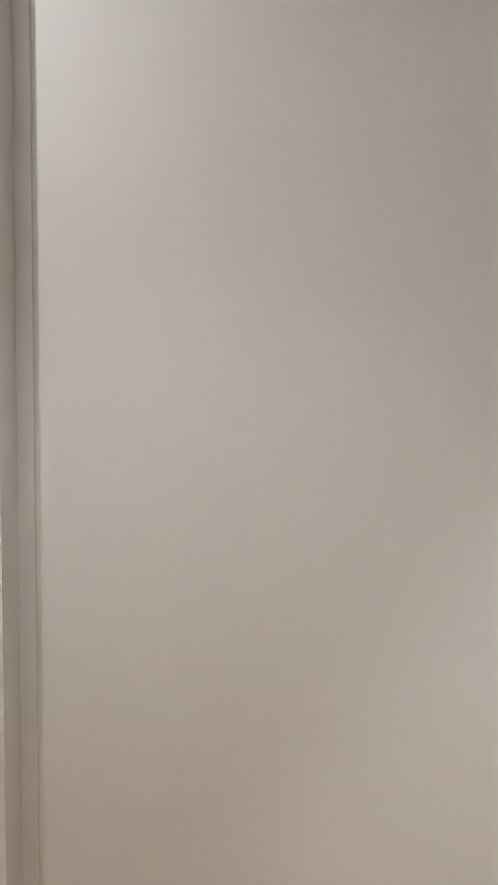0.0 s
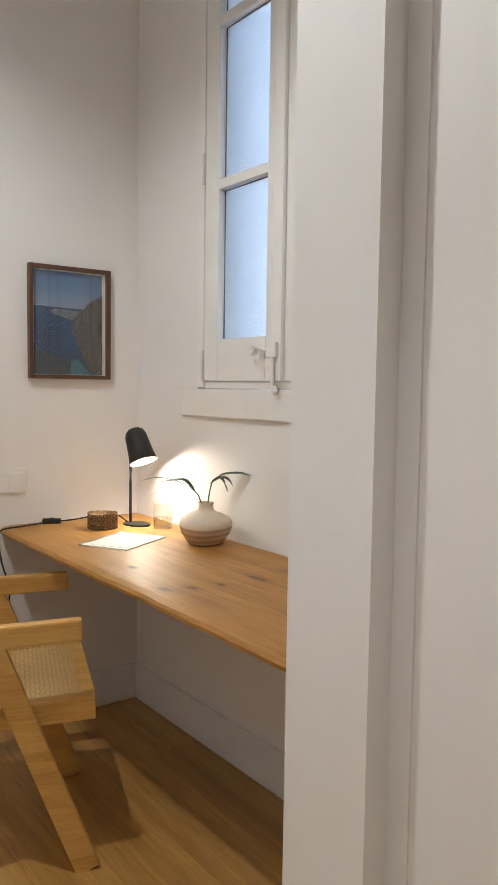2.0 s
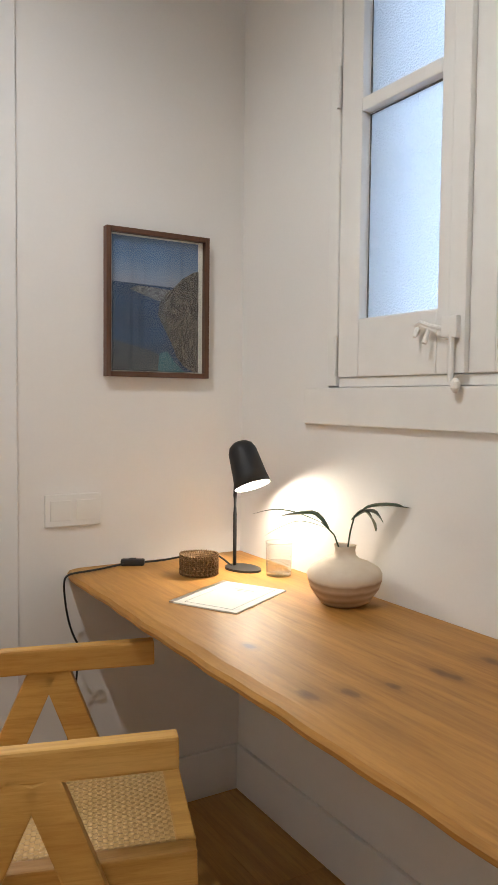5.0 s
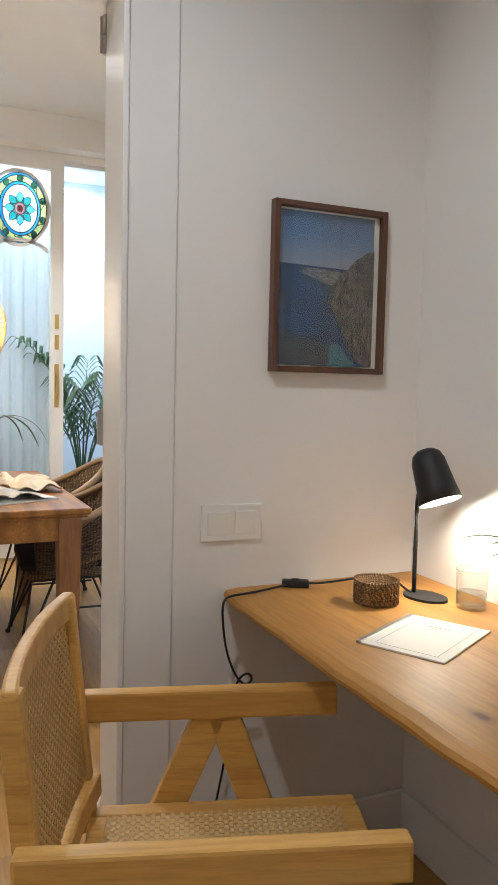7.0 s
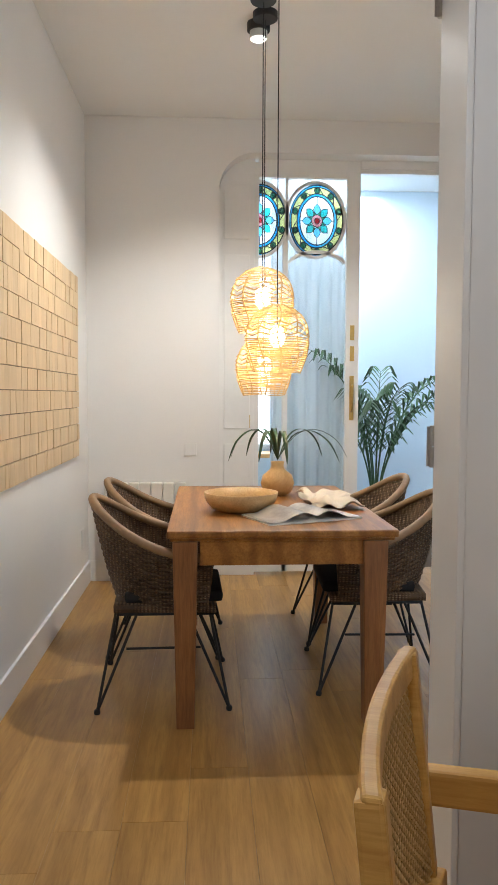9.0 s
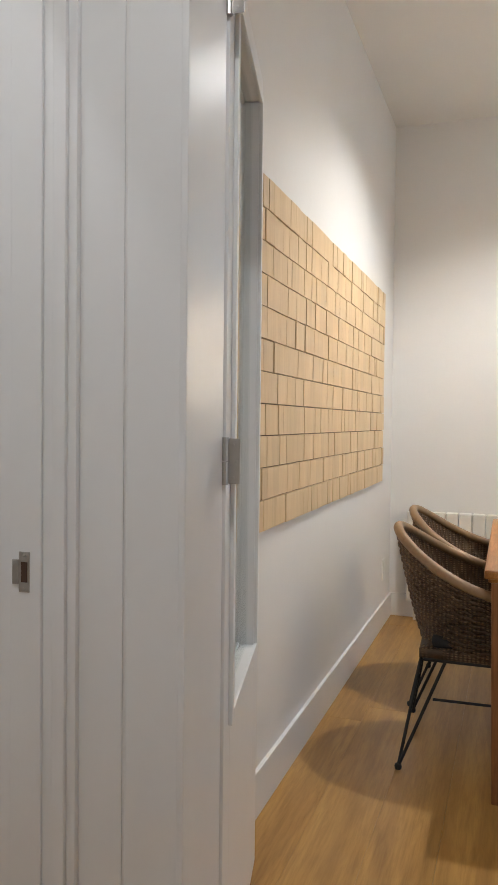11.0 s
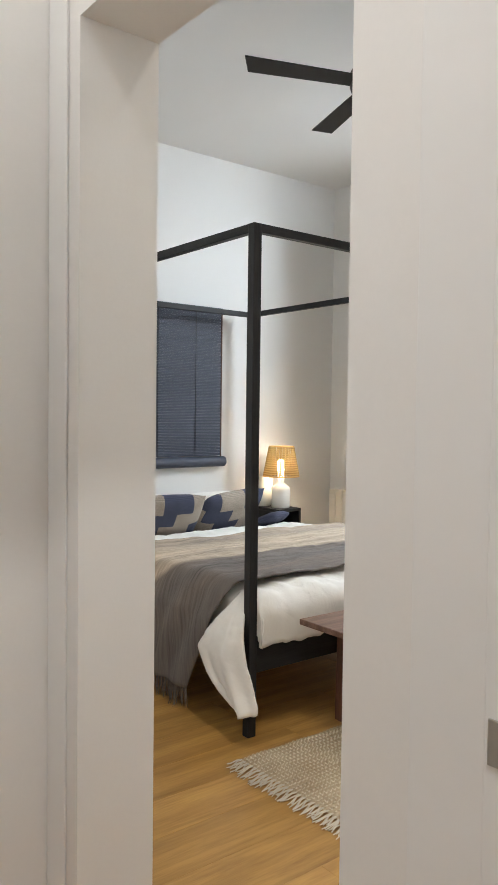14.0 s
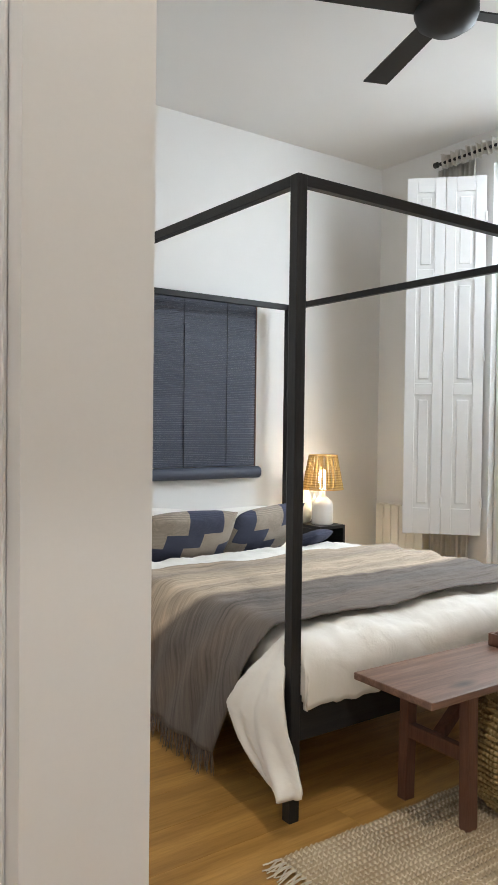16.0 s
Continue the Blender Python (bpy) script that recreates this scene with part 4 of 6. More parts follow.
def cane_panel(name, w, h, cells_x, cells_y, parent, m, sag=0.0):
    """Woven cane: flat strands over and under each other."""
    bm = bmesh.new()
    def strand(horizontal, i, n, length, steps):
        ribbon = 0.0076
        prev = None
        for k in range(steps + 1):
            s = -length / 2 + length * k / steps
            off = (0.0014 if (k + i) % 2 else -0.0014)
            c = -(w if not horizontal else h) / 2 + (w if not horizontal else h) * (i + 0.5) / n
            z = off * (1 if horizontal else -1) - sag * (1 - (2 * s / length) ** 2)
            a, b = ((s, c - ribbon / 2, z), (s, c + ribbon / 2, z)) if horizontal else ((c - ribbon / 2, s, z), (c + ribbon / 2, s, z))
            cur = (bm.verts.new(a), bm.verts.new(b))
            if prev:
                bm.faces.new((prev[0], prev[1], cur[1], cur[0]))
            prev = cur
    for i in range(cells_y):
        strand(True, i, cells_y, w, cells_x)
    for i in range(cells_x):
        strand(False, i, cells_x, h, cells_y)
    bmesh.ops.transform(bm, matrix=m, verts=bm.verts)
    ob = part(name, bm, M_CANE, parent, "woven natural cane")
    ob["kind"] = "stuff"
    return ob


cane_panel("seat", 0.392, 0.435, 44, 49, ch, pose(0, 0.018, 0.440, 1.5), 0.004)
bm = bmesh.new()
bm_box(bm, -0.196, 0.196, -0.198, 0.234, 0.424, 0.430)
part("seat_underlay", bm, M_CANE, ch)
BACK = pose(0, -0.262, 0.485, 76, 0, 0)


def bow(x, z=0.0):
    return 0.022 * (1 - (x / 0.235) ** 2) + z


for sx in (-1, 1):
    bm = bmesh.new()
    bm_beam(bm, (0.216 * sx, -0.235, 0.40), (0.216 * sx, -0.281, 0.842), 0.034, 0.032, 0.006, (0, 1, 0))
    part("back_stile", bm, M_BEECH, ch)
for z0, nm in ((0.825, "top_rail"), (0.480, "lower_rail")):
    bm = bmesh.new()
    ny = -0.278 + (0.835 - z0) * 0.15
    pts = [(-0.232 + 0.464 * k / 16) for k in range(17)]
    prev = None
    for x in pts:
        y = ny - bow(x)
        cur = [bm.verts.new(c) for c in ((x, y - 0.013, z0 - 0.022), (x, y + 0.013, z0 - 0.022), (x, y + 0.011, z0 + 0.022), (x, y - 0.011, z0 + 0.022))]
        if prev:
            for k in range(4):
                bm.faces.new((prev[k], prev[(k + 1) % 4], cur[(k + 1) % 4], cur[k]))
        else:
            bm.faces.new(cur[::-1])
        prev = cur
    bm.faces.new(prev)
    bevelled(part(nm, bm, M_BEECH, ch), 0.005)
bm = bmesh.new()
cols, rws = 44, 34
for i in range(rws):
    prev = None
    for k in range(cols + 1):
        x = -0.202 + 0.404 * k / cols
        z = 0.510 + 0.295 * (i + 0.5) / rws
        y = -0.278 + (0.835 - z) * 0.15 - bow(x) + (0.0013 if (k + i) % 2 else -0.0013)
        cur = (bm.verts.new((x, y, z - 0.0036)), bm.verts.new((x, y, z + 0.0036)))
        if prev:
            bm.faces.new((prev[0], prev[1], cur[1], cur[0]))
        prev = cur
for k in range(cols):
    prev = None
    for i in range(rws + 1):
        x = -0.202 + 0.404 * (k + 0.5) / cols
        z = 0.510 + 0.295 * i / rws
        y = -0.278 + (0.835 - z) * 0.15 - bow(x) - (0.0013 if (k + i) % 2 else -0.0013)
        cur = (bm.verts.new((x - 0.0038, y, z)), bm.verts.new((x + 0.0038, y, z)))
        if prev:
            bm.faces.new((prev[0], prev[1], cur[1], cur[0]))
        prev = cur
ob = part("backrest", bm, M_CANE, ch, "woven natural cane")
ob["kind"] = "stuff"
# ---- dining room ----
# far wall with an arched glazed doorway
NI0, NI1, ND, ARCH = 0.812, 2.45, 0.22, 2.80
bm = bmesh.new()
bm_box(bm, DX - ND, DX, DS, NI0, 0, CEIL)
bm_box(bm, DX - ND, DX, NI1, 3.1, 0, CEIL)
bm_box(bm, DX - ND, DX, NI0, NI1, 2.79, CEIL)
R_ = 0.24
for k in range(12):
    a0, a1 = math.pi / 2 * k / 12, math.pi / 2 * (k + 1) / 12
    y0, y1 = NI0 + R_ - R_ * math.cos(a0), NI0 + R_ - R_ * math.cos(a1)
    z0, z1 = 2.55 + R_ * math.sin(a0), 2.55 + R_ * math.sin(a1)
    q = [bm.verts.new(v) for v in ((DX, y0, z0), (DX, y1, z1), (DX, y1, 2.79), (DX, y0, 2.79), (DX - ND, y0, z0), (DX - ND, y1, z1), (DX - ND, y1, 2.79), (DX - ND, y0, 2.79))]
    for f in ((0, 1, 2, 3), (7, 6, 5, 4), (0, 4, 5, 1), (2, 6, 7, 3), (0, 3, 7, 4), (1, 5, 6, 2)):
        bm.faces.new([q[i] for i in f])
tagged(finish("wall_dining_west", bm, M_WALL), "white plastered wall with an arched doorway", "wall", kind="structure")

GX = DX - 0.16          # plane of the glazed doors
door = thing("door_2", pose(GX, 0.095, 0), "white glazed double door with stained glass rosettes", "door", kind="structure")


def bars(nm, boxes, material=None, parent=None, bev=0.003):
    bm = bmesh.new()
    for b in boxes:
        bm_box(bm, *b, bev)
    return part(nm, bm, material or M_OLDWHITE, parent if parent is not None else door)


bars("shutter_panel", [(0.0, 0.035, 0.7165, 0.957, 0.0, 2.789)])
bars("panel_moulding", [(0.035, 0.045, 0.750, 0.925, z0, z1) for z0, z1 in ((0.12, 0.90), (1.00, 2.16), (2.26, 2.62))], None, None, 0.006)
bars("stile", [(-0.02, 0.03, 0.957, 0.985, 0.02, 2.77), (-0.02, 0.03, 1.145, 1.18, 0.02, 2.27), (-0.02, 0.03, 1.575, 1.665, 0.02, 2.788), (-0.02, 0.03, 0.985, 1.575, 2.67, 2.788), (-0.02, 0.03, 0.985, 1.575, 0.02, 0.36)])
bars("head_rail", [(-0.03, 0.035, 1.665, 2.34, 2.735, 2.789), (-0.02, 0.02, 1.665, 2.34, 2.71, 2.735)])
for y, z in ((0.915, 1.27), (0.915, 1.05)):
    bars("latch_plate", [(0.035, 0.041, y - 0.014, y + 0.014, z - 0.045, z + 0.045)], M_BRASS)
for z0, z1 in ((1.60, 1.70), (1.46, 1.56), (1.06, 1.36)):
    bars("handle_plate", [(0.03, 0.037, 1.603, 1.632, z0, z1)], M_BRASS)
bm = bmesh.new()
bm_tube(bm, [(0.037, 1.617, 1.12), (0.065, 1.617, 1.13), (0.068, 1.617, 1.21), (0.065, 1.617, 1.29), (0.037, 1.617, 1.30)], 0.007, 8)
part("pull_handle", bm, M_BRASS, door, "worn brass pull handle", True)


def ring(bm, cy, cz, ay, az, by, bz, x, n=40, t=0.004, a0=0.0, a1=math.tau):
    """A flat elliptical band between two ellipses."""
    for k in range(n):
        u, v = a0 + (a1 - a0) * k / n, a0 + (a1 - a0) * (k + 1) / n
        q = [(cy + r * math.cos(w), cz + s * math.sin(w)) for r, s, w in ((ay, az, u), (by, bz, u), (by, bz, v), (ay, az, v))]
        f = [bm.verts.new((x + t, y, z)) for y, z in q]
        g = [bm.verts.new((x, y, z)) for y, z in q]
        bm.faces.new(f)
        bm.faces.new(g[::-1])
        bm.faces.new((f[0], g[0], g[3], f[3]))
        bm.faces.new((f[1], f[2], g[2], g[1]))


def disc(bm, cy, cz, ry, rz, x, n=24, twist=0.0):
    ct, st = math.cos(twist), math.sin(twist)
    bm.faces.new([bm.verts.new((x, cy + ry * math.cos(a) * ct - rz * math.sin(a) * st, cz + ry * math.cos(a) * st + rz * math.sin(a) * ct)) for a in [k * math.tau / n for k in range(n)]])


def rosette(cy, cz, ry, rz):
    ob = thing("stained_glass_rosette", pose(GX, cy, cz), "stained glass rosette, teal petals in a cream ring", "stained glass", "stained glass rosettes")
    def add(nm, col, fn):
        bm = bmesh.new()
        fn(bm)
        p = part(nm, bm, STAIN[col], ob)
        p.visible_shadow = False
    def petal_line(a):
        ca, sa = math.cos(a), math.sin(a)
        out = []
        for d, h in ((0.036, 0.0), (0.050, 0.017), (0.066, 0.024), (0.082, 0.018), (0.100, 0.0), (0.082, -0.018), (0.066, -0.024), (0.050, -0.017), (0.036, 0.0)):
            out.append((d * ca - h * sa, (d * sa + h * ca) * 1.12))
        return out

    add("clear_field", "clear", lambda bm: disc(bm, 0, 0, ry * 0.64, rz * 0.70, 0.0))
    add("cream_ring", "cream", lambda bm: ring(bm, 0, 0, ry * 0.72, rz * 0.76, ry * 0.94, rz * 0.95, 0.0, 40, 0.002))
    add("blue_band", "blue", lambda bm: (ring(bm, 0, 0, ry * 0.62, rz * 0.68, ry * 0.72, rz * 0.76, 0.001, 40, 0.003), ring(bm, 0, 0, ry * 0.94, rz * 0.95, ry, rz, 0.001, 40, 0.003)))
    for k in range(10):
        a = (k + 0.5) * math.tau / 10
        add("roundel", "dark", lambda bm: disc(bm, ry * 0.83 * math.cos(a), rz * 0.855 * math.sin(a), 0.019, 0.021, 0.006, 14))
    for k in range(8):
        a = k * math.tau / 8
        add("petal", "blue" if k % 2 == 0 else "teal", lambda bm: bm.faces.new([bm.verts.new((0.005, y, z)) for y, z in petal_line(a)[:-1]]))
        add("sepal", "green", lambda bm: bm.faces.new([bm.verts.new((0.004, rs * math.cos(a + da), rs * 1.12 * math.sin(a + da))) for rs, da in ((0.040, 0.10), (0.066, 0.39), (0.040, 0.68))]))
    add("rose", "rose", lambda bm: disc(bm, 0, 0, 0.037, 0.041, 0.006, 16))
    add("rose_heart", "ruby", lambda bm: disc(bm, 0, 0, 0.019, 0.021, 0.008, 12))
    bm = bmesh.new()
    for f in (0.62, 0.72, 0.94, 1.0):
        g = 0.68 if f == 0.62 else 0.76 if f == 0.72 else f
        ring(bm, 0, 0, ry * f - 0.0035, rz * g - 0.0035, ry * f + 0.0035, rz * g + 0.0035, 0.008, 44, 0.003)
    for k in range(10):
        a, b = k * math.tau / 10, (k + 0.5) * math.tau / 10
        bm_tube(bm, [(0.010, ry * 0.72 * math.cos(a), rz * 0.76 * math.sin(a)), (0.010, ry * 0.94 * math.cos(a + 0.25), rz * 0.95 * math.sin(a + 0.25))], 0.003, 5)
        ring(bm, ry * 0.83 * math.cos(b), rz * 0.855 * math.sin(b), 0.016, 0.018, 0.022, 0.024, 0.008, 14, 0.003)
    for k in range(8):
        a = k * math.tau / 8
        bm_tube(bm, [(0.010, y, z) for y, z in petal_line(a)], 0.0026, 4, cap=False)
        if k % 2 == 0:
            bm_tube(bm, [(0.010, 0.100 * math.cos(a), 0.112 * math.sin(a)), (0.010, ry * 0.62 * math.cos(a), rz * 0.68 * math.sin(a))], 0.0026, 4)
    ring(bm, 0, 0, 0.034, 0.038, 0.039, 0.043, 0.008, 18, 0.003)
    ring(bm, 0, 0, 0.016, 0.018, 0.020, 0.022, 0.009, 14, 0.003)
    part("lead_came", bm, M_LEAD, ob)


RY, RZ = 0.186, 0.235
for cy in (1.470, 1.085):
    rosette(cy, 2.395, RY, RZ)
# white wooden tracery round the rosettes
bm = bmesh.new()
ring(bm, 1.365, 2.40, RY + 0.002, RZ + 0.002, RY + 0.022, RZ + 0.022, -0.015, 44, 0.035)
ring(bm, 0.98, 2.40, RY + 0.002, RZ + 0.002, RY + 0.022, RZ + 0.022, -0.015, 44, 0.035, -math.pi / 2, math.pi / 2)
ring(bm, 1.375, 2.09, 0.185, 0.085, 0.205, 0.110, -0.015, 24, 0.035, 0.25, math.pi - 0.25)
for y, z0, z1 in ((1.1725, 2.20, 2.67), ):
    bm_box(bm, -0.015, 0.02, y - 0.010, y + 0.010, z0, z1, 0.002)
part("tracery", bm, M_OLDWHITE, door)
bm = bmesh.new()
bm_box(bm, -0.003, 0.001, 0.985, 1.575, 0.36, 2.67)
p = part("pane", bm, M_GLASS, door, "clear glass pane")
p.visible_shadow = False

# gallery beyond the glazed doors
tagged(boxes_obj("wall_gallery", [(-7.75, -7.65, 0.2, 3.4, 0, 3.0), (-7.65, DX - ND, 0.1, 0.2, 0, 3.0), (-7.65, DX - ND, 3.25, 3.35, 0, 3.0)], M_GALLERY), "pale blue-white wall of a glazed gallery", "wall", kind="structure")
tagged(box_obj("ceiling_gallery", -7.75, DX - ND, 0.1, 3.4, 3.0, 3.1, M_CEIL), "plain white ceiling", "ceiling", kind="structure")
win = thing("window_2", pose(-7.65, 1.15, 0), "bright white gallery window with thin bars", "window", kind="structure")
bars("window_frame", [(0, 0.04, -0.42, -0.37, 0.75, 2.3), (0, 0.04, 0.37, 0.42, 0.75, 2.3), (0, 0.04, -0.37, 0.37, 2.25, 2.3), (0, 0.04, -0.37, 0.37, 0.75, 0.80), (0.005, 0.035, -0.015, 0.015, 0.8, 2.25)], M_TRIM, win)
bm = bmesh.new()
bm_box(bm, 0.003, 0.008, -0.37, 0.37, 0.8, 2.25)
part("daylight_pane", bm, glow("daylight_pane", (0.93, 0.97, 1.0), 2.4), win, "blown-out daylight pane")


def drape(name, x, y0, y1, z0, z1, folds, depth, material, label, along="y", seed=1):
    bm = bmesh.new()
    rnd = random.Random(seed)
    ph = [rnd.random() * 6 for _ in range(4)]
    def f(u, v):
        w = math.sin(u * folds * math.tau + ph[0] + 0.6 * math.sin(v * 3 + ph[1])) + 0.4 * math.sin(u * folds * 2.3 * math.tau + ph[2])
        c = y0 + (y1 - y0) * u
        d = x + depth * w * (0.55 + 0.45 * (1 - v))
        return (d, c, z0 + (z1 - z0) * v) if along == "y" else (c, d, z0 + (z1 - z0) * v)
    bm_grid(bm, f, folds * 10, 24)
    ob = tagged(finish(name, bm, material, True), label, "curtain")
    return solidify(ob, 0.002)


drape("sheer_curtain", -6.62, 1.20, 1.83, 0.02, 2.97, 6, 0.028, M_SHEER, "white sheer curtain hanging behind the glazed door")

# console in the gallery
cons = thing("console_table", pose(-6.95, 1.05, 0), "small pale wooden console table in the gallery", "table")
bars("tabletop", [(-0.16, 0.16, -0.45, 0.42, 0.745, 0.775)], M_NATURAL, cons)
for y in (-0.42, 0.37):
    for x in (-0.14, 0.10):
        bars("leg", [(x, x + 0.04, y, y + 0.04, 0, 0.745)], M_NATURAL, cons)

# kentia palm in a grey pot
palm = thing("palm_plant", pose(-6.72, 2.02, 0), "tall kentia palm in a dark grey pot", "plant")
bm = bmesh.new()
bm_lathe(bm, [(0.13, 0), (0.17, 0.30), (0.185, 0.44), (0.175, 0.44), (0.16, 0.40), (0.001, 0.40)], 28)
part("pot", bm, M_GREYPOT, palm, "dark grey plant pot", True)
rnd = random.Random(8)
for i in range(13):
    a = i * 2.4 + rnd.uniform(-0.3, 0.3)
    reach, hgt = rnd.uniform(0.28, 0.60), rnd.uniform(0.85, 1.42)
    pts = []
    for k in range(17):
        s = k / 16
        r = reach * s ** 1.7
        pts.append(Vector((0.03 * math.cos(a) + r * math.cos(a), 0.03 * math.sin(a) + r * math.sin(a), 0.42 + hgt * (s - 0.20 * s ** 4))))
    bm = bmesh.new()
    bm_tube(bm, pts, 0.008, 5, 0.003)
    side = Vector((-math.sin(a), math.cos(a), 0))
    for k in range(6, 17):
        for sg in (-1, 1):
            base = pts[k]
            d = (pts[k] - pts[k - 1]).normalized()
            ln = 0.27 * (1 - 0.055 * abs(k - 10))
            tip = base + side * sg * ln * 0.6 + d * ln * 0.75 + Vector((0, 0, -0.10))
            mid = base + side * sg * ln * 0.38 + d * ln * 0.42 + Vector((0, 0, 0.015))
            long_leaf(bm, [base, base.lerp(mid, 0.6) + Vector((0, 0, 0.01)), mid, mid.lerp(tip, 0.55), tip], 0.0125, 0.35)
    part("frond", bm, M_PALM, palm)

# dining table
tb = thing("dining_table", pose(-4.386, 1.016, 0, 0, 0, 0.5), "worn reddish teak dining table with square legs", "table")
bm = bmesh.new()
bm_box(bm, -0.68, 0.68, -0.425, 0.425, 0.712, 0.740, 0.008)
part("tabletop", bm, M_TABLE, tb)
bm = bmesh.new()
bm_box(bm, -0.668, 0.668, -0.413, 0.413, 0.700, 0.713, 0.004)
part("top_moulding", bm, M_TABLE, tb)
for b in ((-0.593, 0.593, -0.375, -0.35), (-0.593, 0.593, 0.35, 0.375)):
    bm = bmesh.new()
    bm_box(bm, b[0], b[1], b[2], b[3], 0.61, 0.70, 0.003)
    part("apron", bm, M_TABLE, tb)
for b in ((-0.66, -0.635, -0.305, 0.305), (0.635, 0.66, -0.305, 0.305)):
    bm = bmesh.new()
    bm_box(bm, b[0], b[1], b[2], b[3], 0.61, 0.70, 0.003)
    part("apron", bm, M_TABLE, tb)
for sx in (-1, 1):
    for sy in (-1, 1):
        bm = bmesh.new()
        vs = bm_box(bm, -0.046, 0.046, -0.046, 0.046, 0, 0.70, 0.004)
        for v in bm.verts:
            k = 0.72 + 0.28 * v.co.z / 0.70
            v.co.x, v.co.y = v.co.x * k + 0.628 * sx, v.co.y * k + (0.342 if sy > 0 else -0.358)
        part("leg", bm, M_TABLELEG, tb)

# wicker tub chairs
wc = thing("wicker_chair", pose(-4.15, 0.56, 0, 0, 0, 2), "grey-brown wicker tub chair on black wire legs", "chair", "chairs round the table")


def shell_rim(t):
    """Height and plan of the rim; t runs round from arm end to arm end."""
    a = math.pi * (1.0 + t) + 0.0
    c = -math.sin(a)
    h = 0.60 + 0.20 * max(0.0, math.sin(math.pi * t)) ** 1.6
    x = -0.29 * math.cos(math.pi * t)
    y = 0.20 - 0.49 * math.sin(math.pi * t) ** 0.75
    return x, y, h


def shell(u, v):
    x, y, h = shell_rim(u)
    k = v ** 0.8
    bx, by = x * 0.78, max(-0.19, y * 0.72 + 0.03)
    lean = math.sin(v * math.pi / 2)
    return (bx + (x - bx) * lean, by + (y - by) * k, 0.385 + (h - 0.385) * v)


bm = bmesh.new()
bm_grid(bm, shell, 40, 16)
solidify(part("woven_shell", bm, M_WICKER, wc, smooth=True), 0.014)
bm = bmesh.new()
bm_tube(bm, [(x, y, h + 0.004) for x, y, h in (shell_rim(k / 36) for k in range(37))], 0.018, 10)
part("rim", bm, M_RIM, wc, "wrapped rattan rim", True)
bm = bmesh.new()
for i in range(1, 15):
    v = i / 15
    bm_tube(bm, [Vector(shell(k / 48, v)) + Vector((0.009 * (shell_rim(k / 48)[0] / 0.29), -0.007, 0.003 * (-1) ** k)) for k in range(49)], 0.0055, 5)
ob = part("woven_surface", bm, M_WICKER, wc, smooth=True)
ob["kind"] = "stuff"
bm = bmesh.new()
bm_grid(bm, lambda u, v: (0.235 * (2 * u - 1) * (1 - 0.1 * (1 - v)), -0.19 + 0.40 * v, 0.392 + 0.012 * math.cos(math.pi * (u - 0.5)) ), 12, 8)
solidify(part("seat", bm, M_WICKER, wc, smooth=True), 0.03)
bm = bmesh.new()
bm_box(bm, -0.20, 0.20, -0.15, 0.24, 0.408, 0.455, 0.02)
part("cushion", bm, plain("black_cushion", (0.02, 0.02, 0.022), 0.9, grain=90, relief=0.3), wc, "black fabric seat cushion", True)
bm = bmesh.new()
bm_tube(bm, [(-0.21, -0.17, 0.372), (0.21, -0.17, 0.372), (0.22, 0.20, 0.372), (-0.22, 0.20, 0.372), (-0.21, -0.17, 0.372)], 0.007, 8)
part("seat_ring", bm, M_BLACK, wc)
for sx in (-1, 1):
    for sy, fy in ((-1, -0.25), (1, 0.26)):
        bm = bmesh.new()
        foot = (0.27 * sx, fy, 0.008)
        bm_tube(bm, [(0.21 * sx, 0.10 * sy, 0.372), foot], 0.006, 8)
        bm_tube(bm, [(0.13 * sx, 0.185 * sy, 0.372), foot], 0.006, 8)
        part("wire_leg", bm, M_BLACK, wc)
        bm = bmesh.new()
        bm_lathe(bm, [(0.011, 0), (0.013, 0.008), (0.011, 0.016), (0.005, 0.02)], 12, (foot[0], foot[1], 0))
        part("foot_cap", bm, M_BLACK, wc)
    bm = bmesh.new()
    bm_tube(bm, [(0.228 * sx, -0.14, 0.24), (0.228 * sx, 0.15, 0.24)], 0.005, 8)
    part("side_brace", bm, M_BLACK, wc)
for x, y, rz in ((-4.74, 0.54, -2), (-4.28, 1.47, 178), (-4.92, 1.49, 182)):
    copy_thing(wc, pose(x, y, 0, 0, 0, rz))

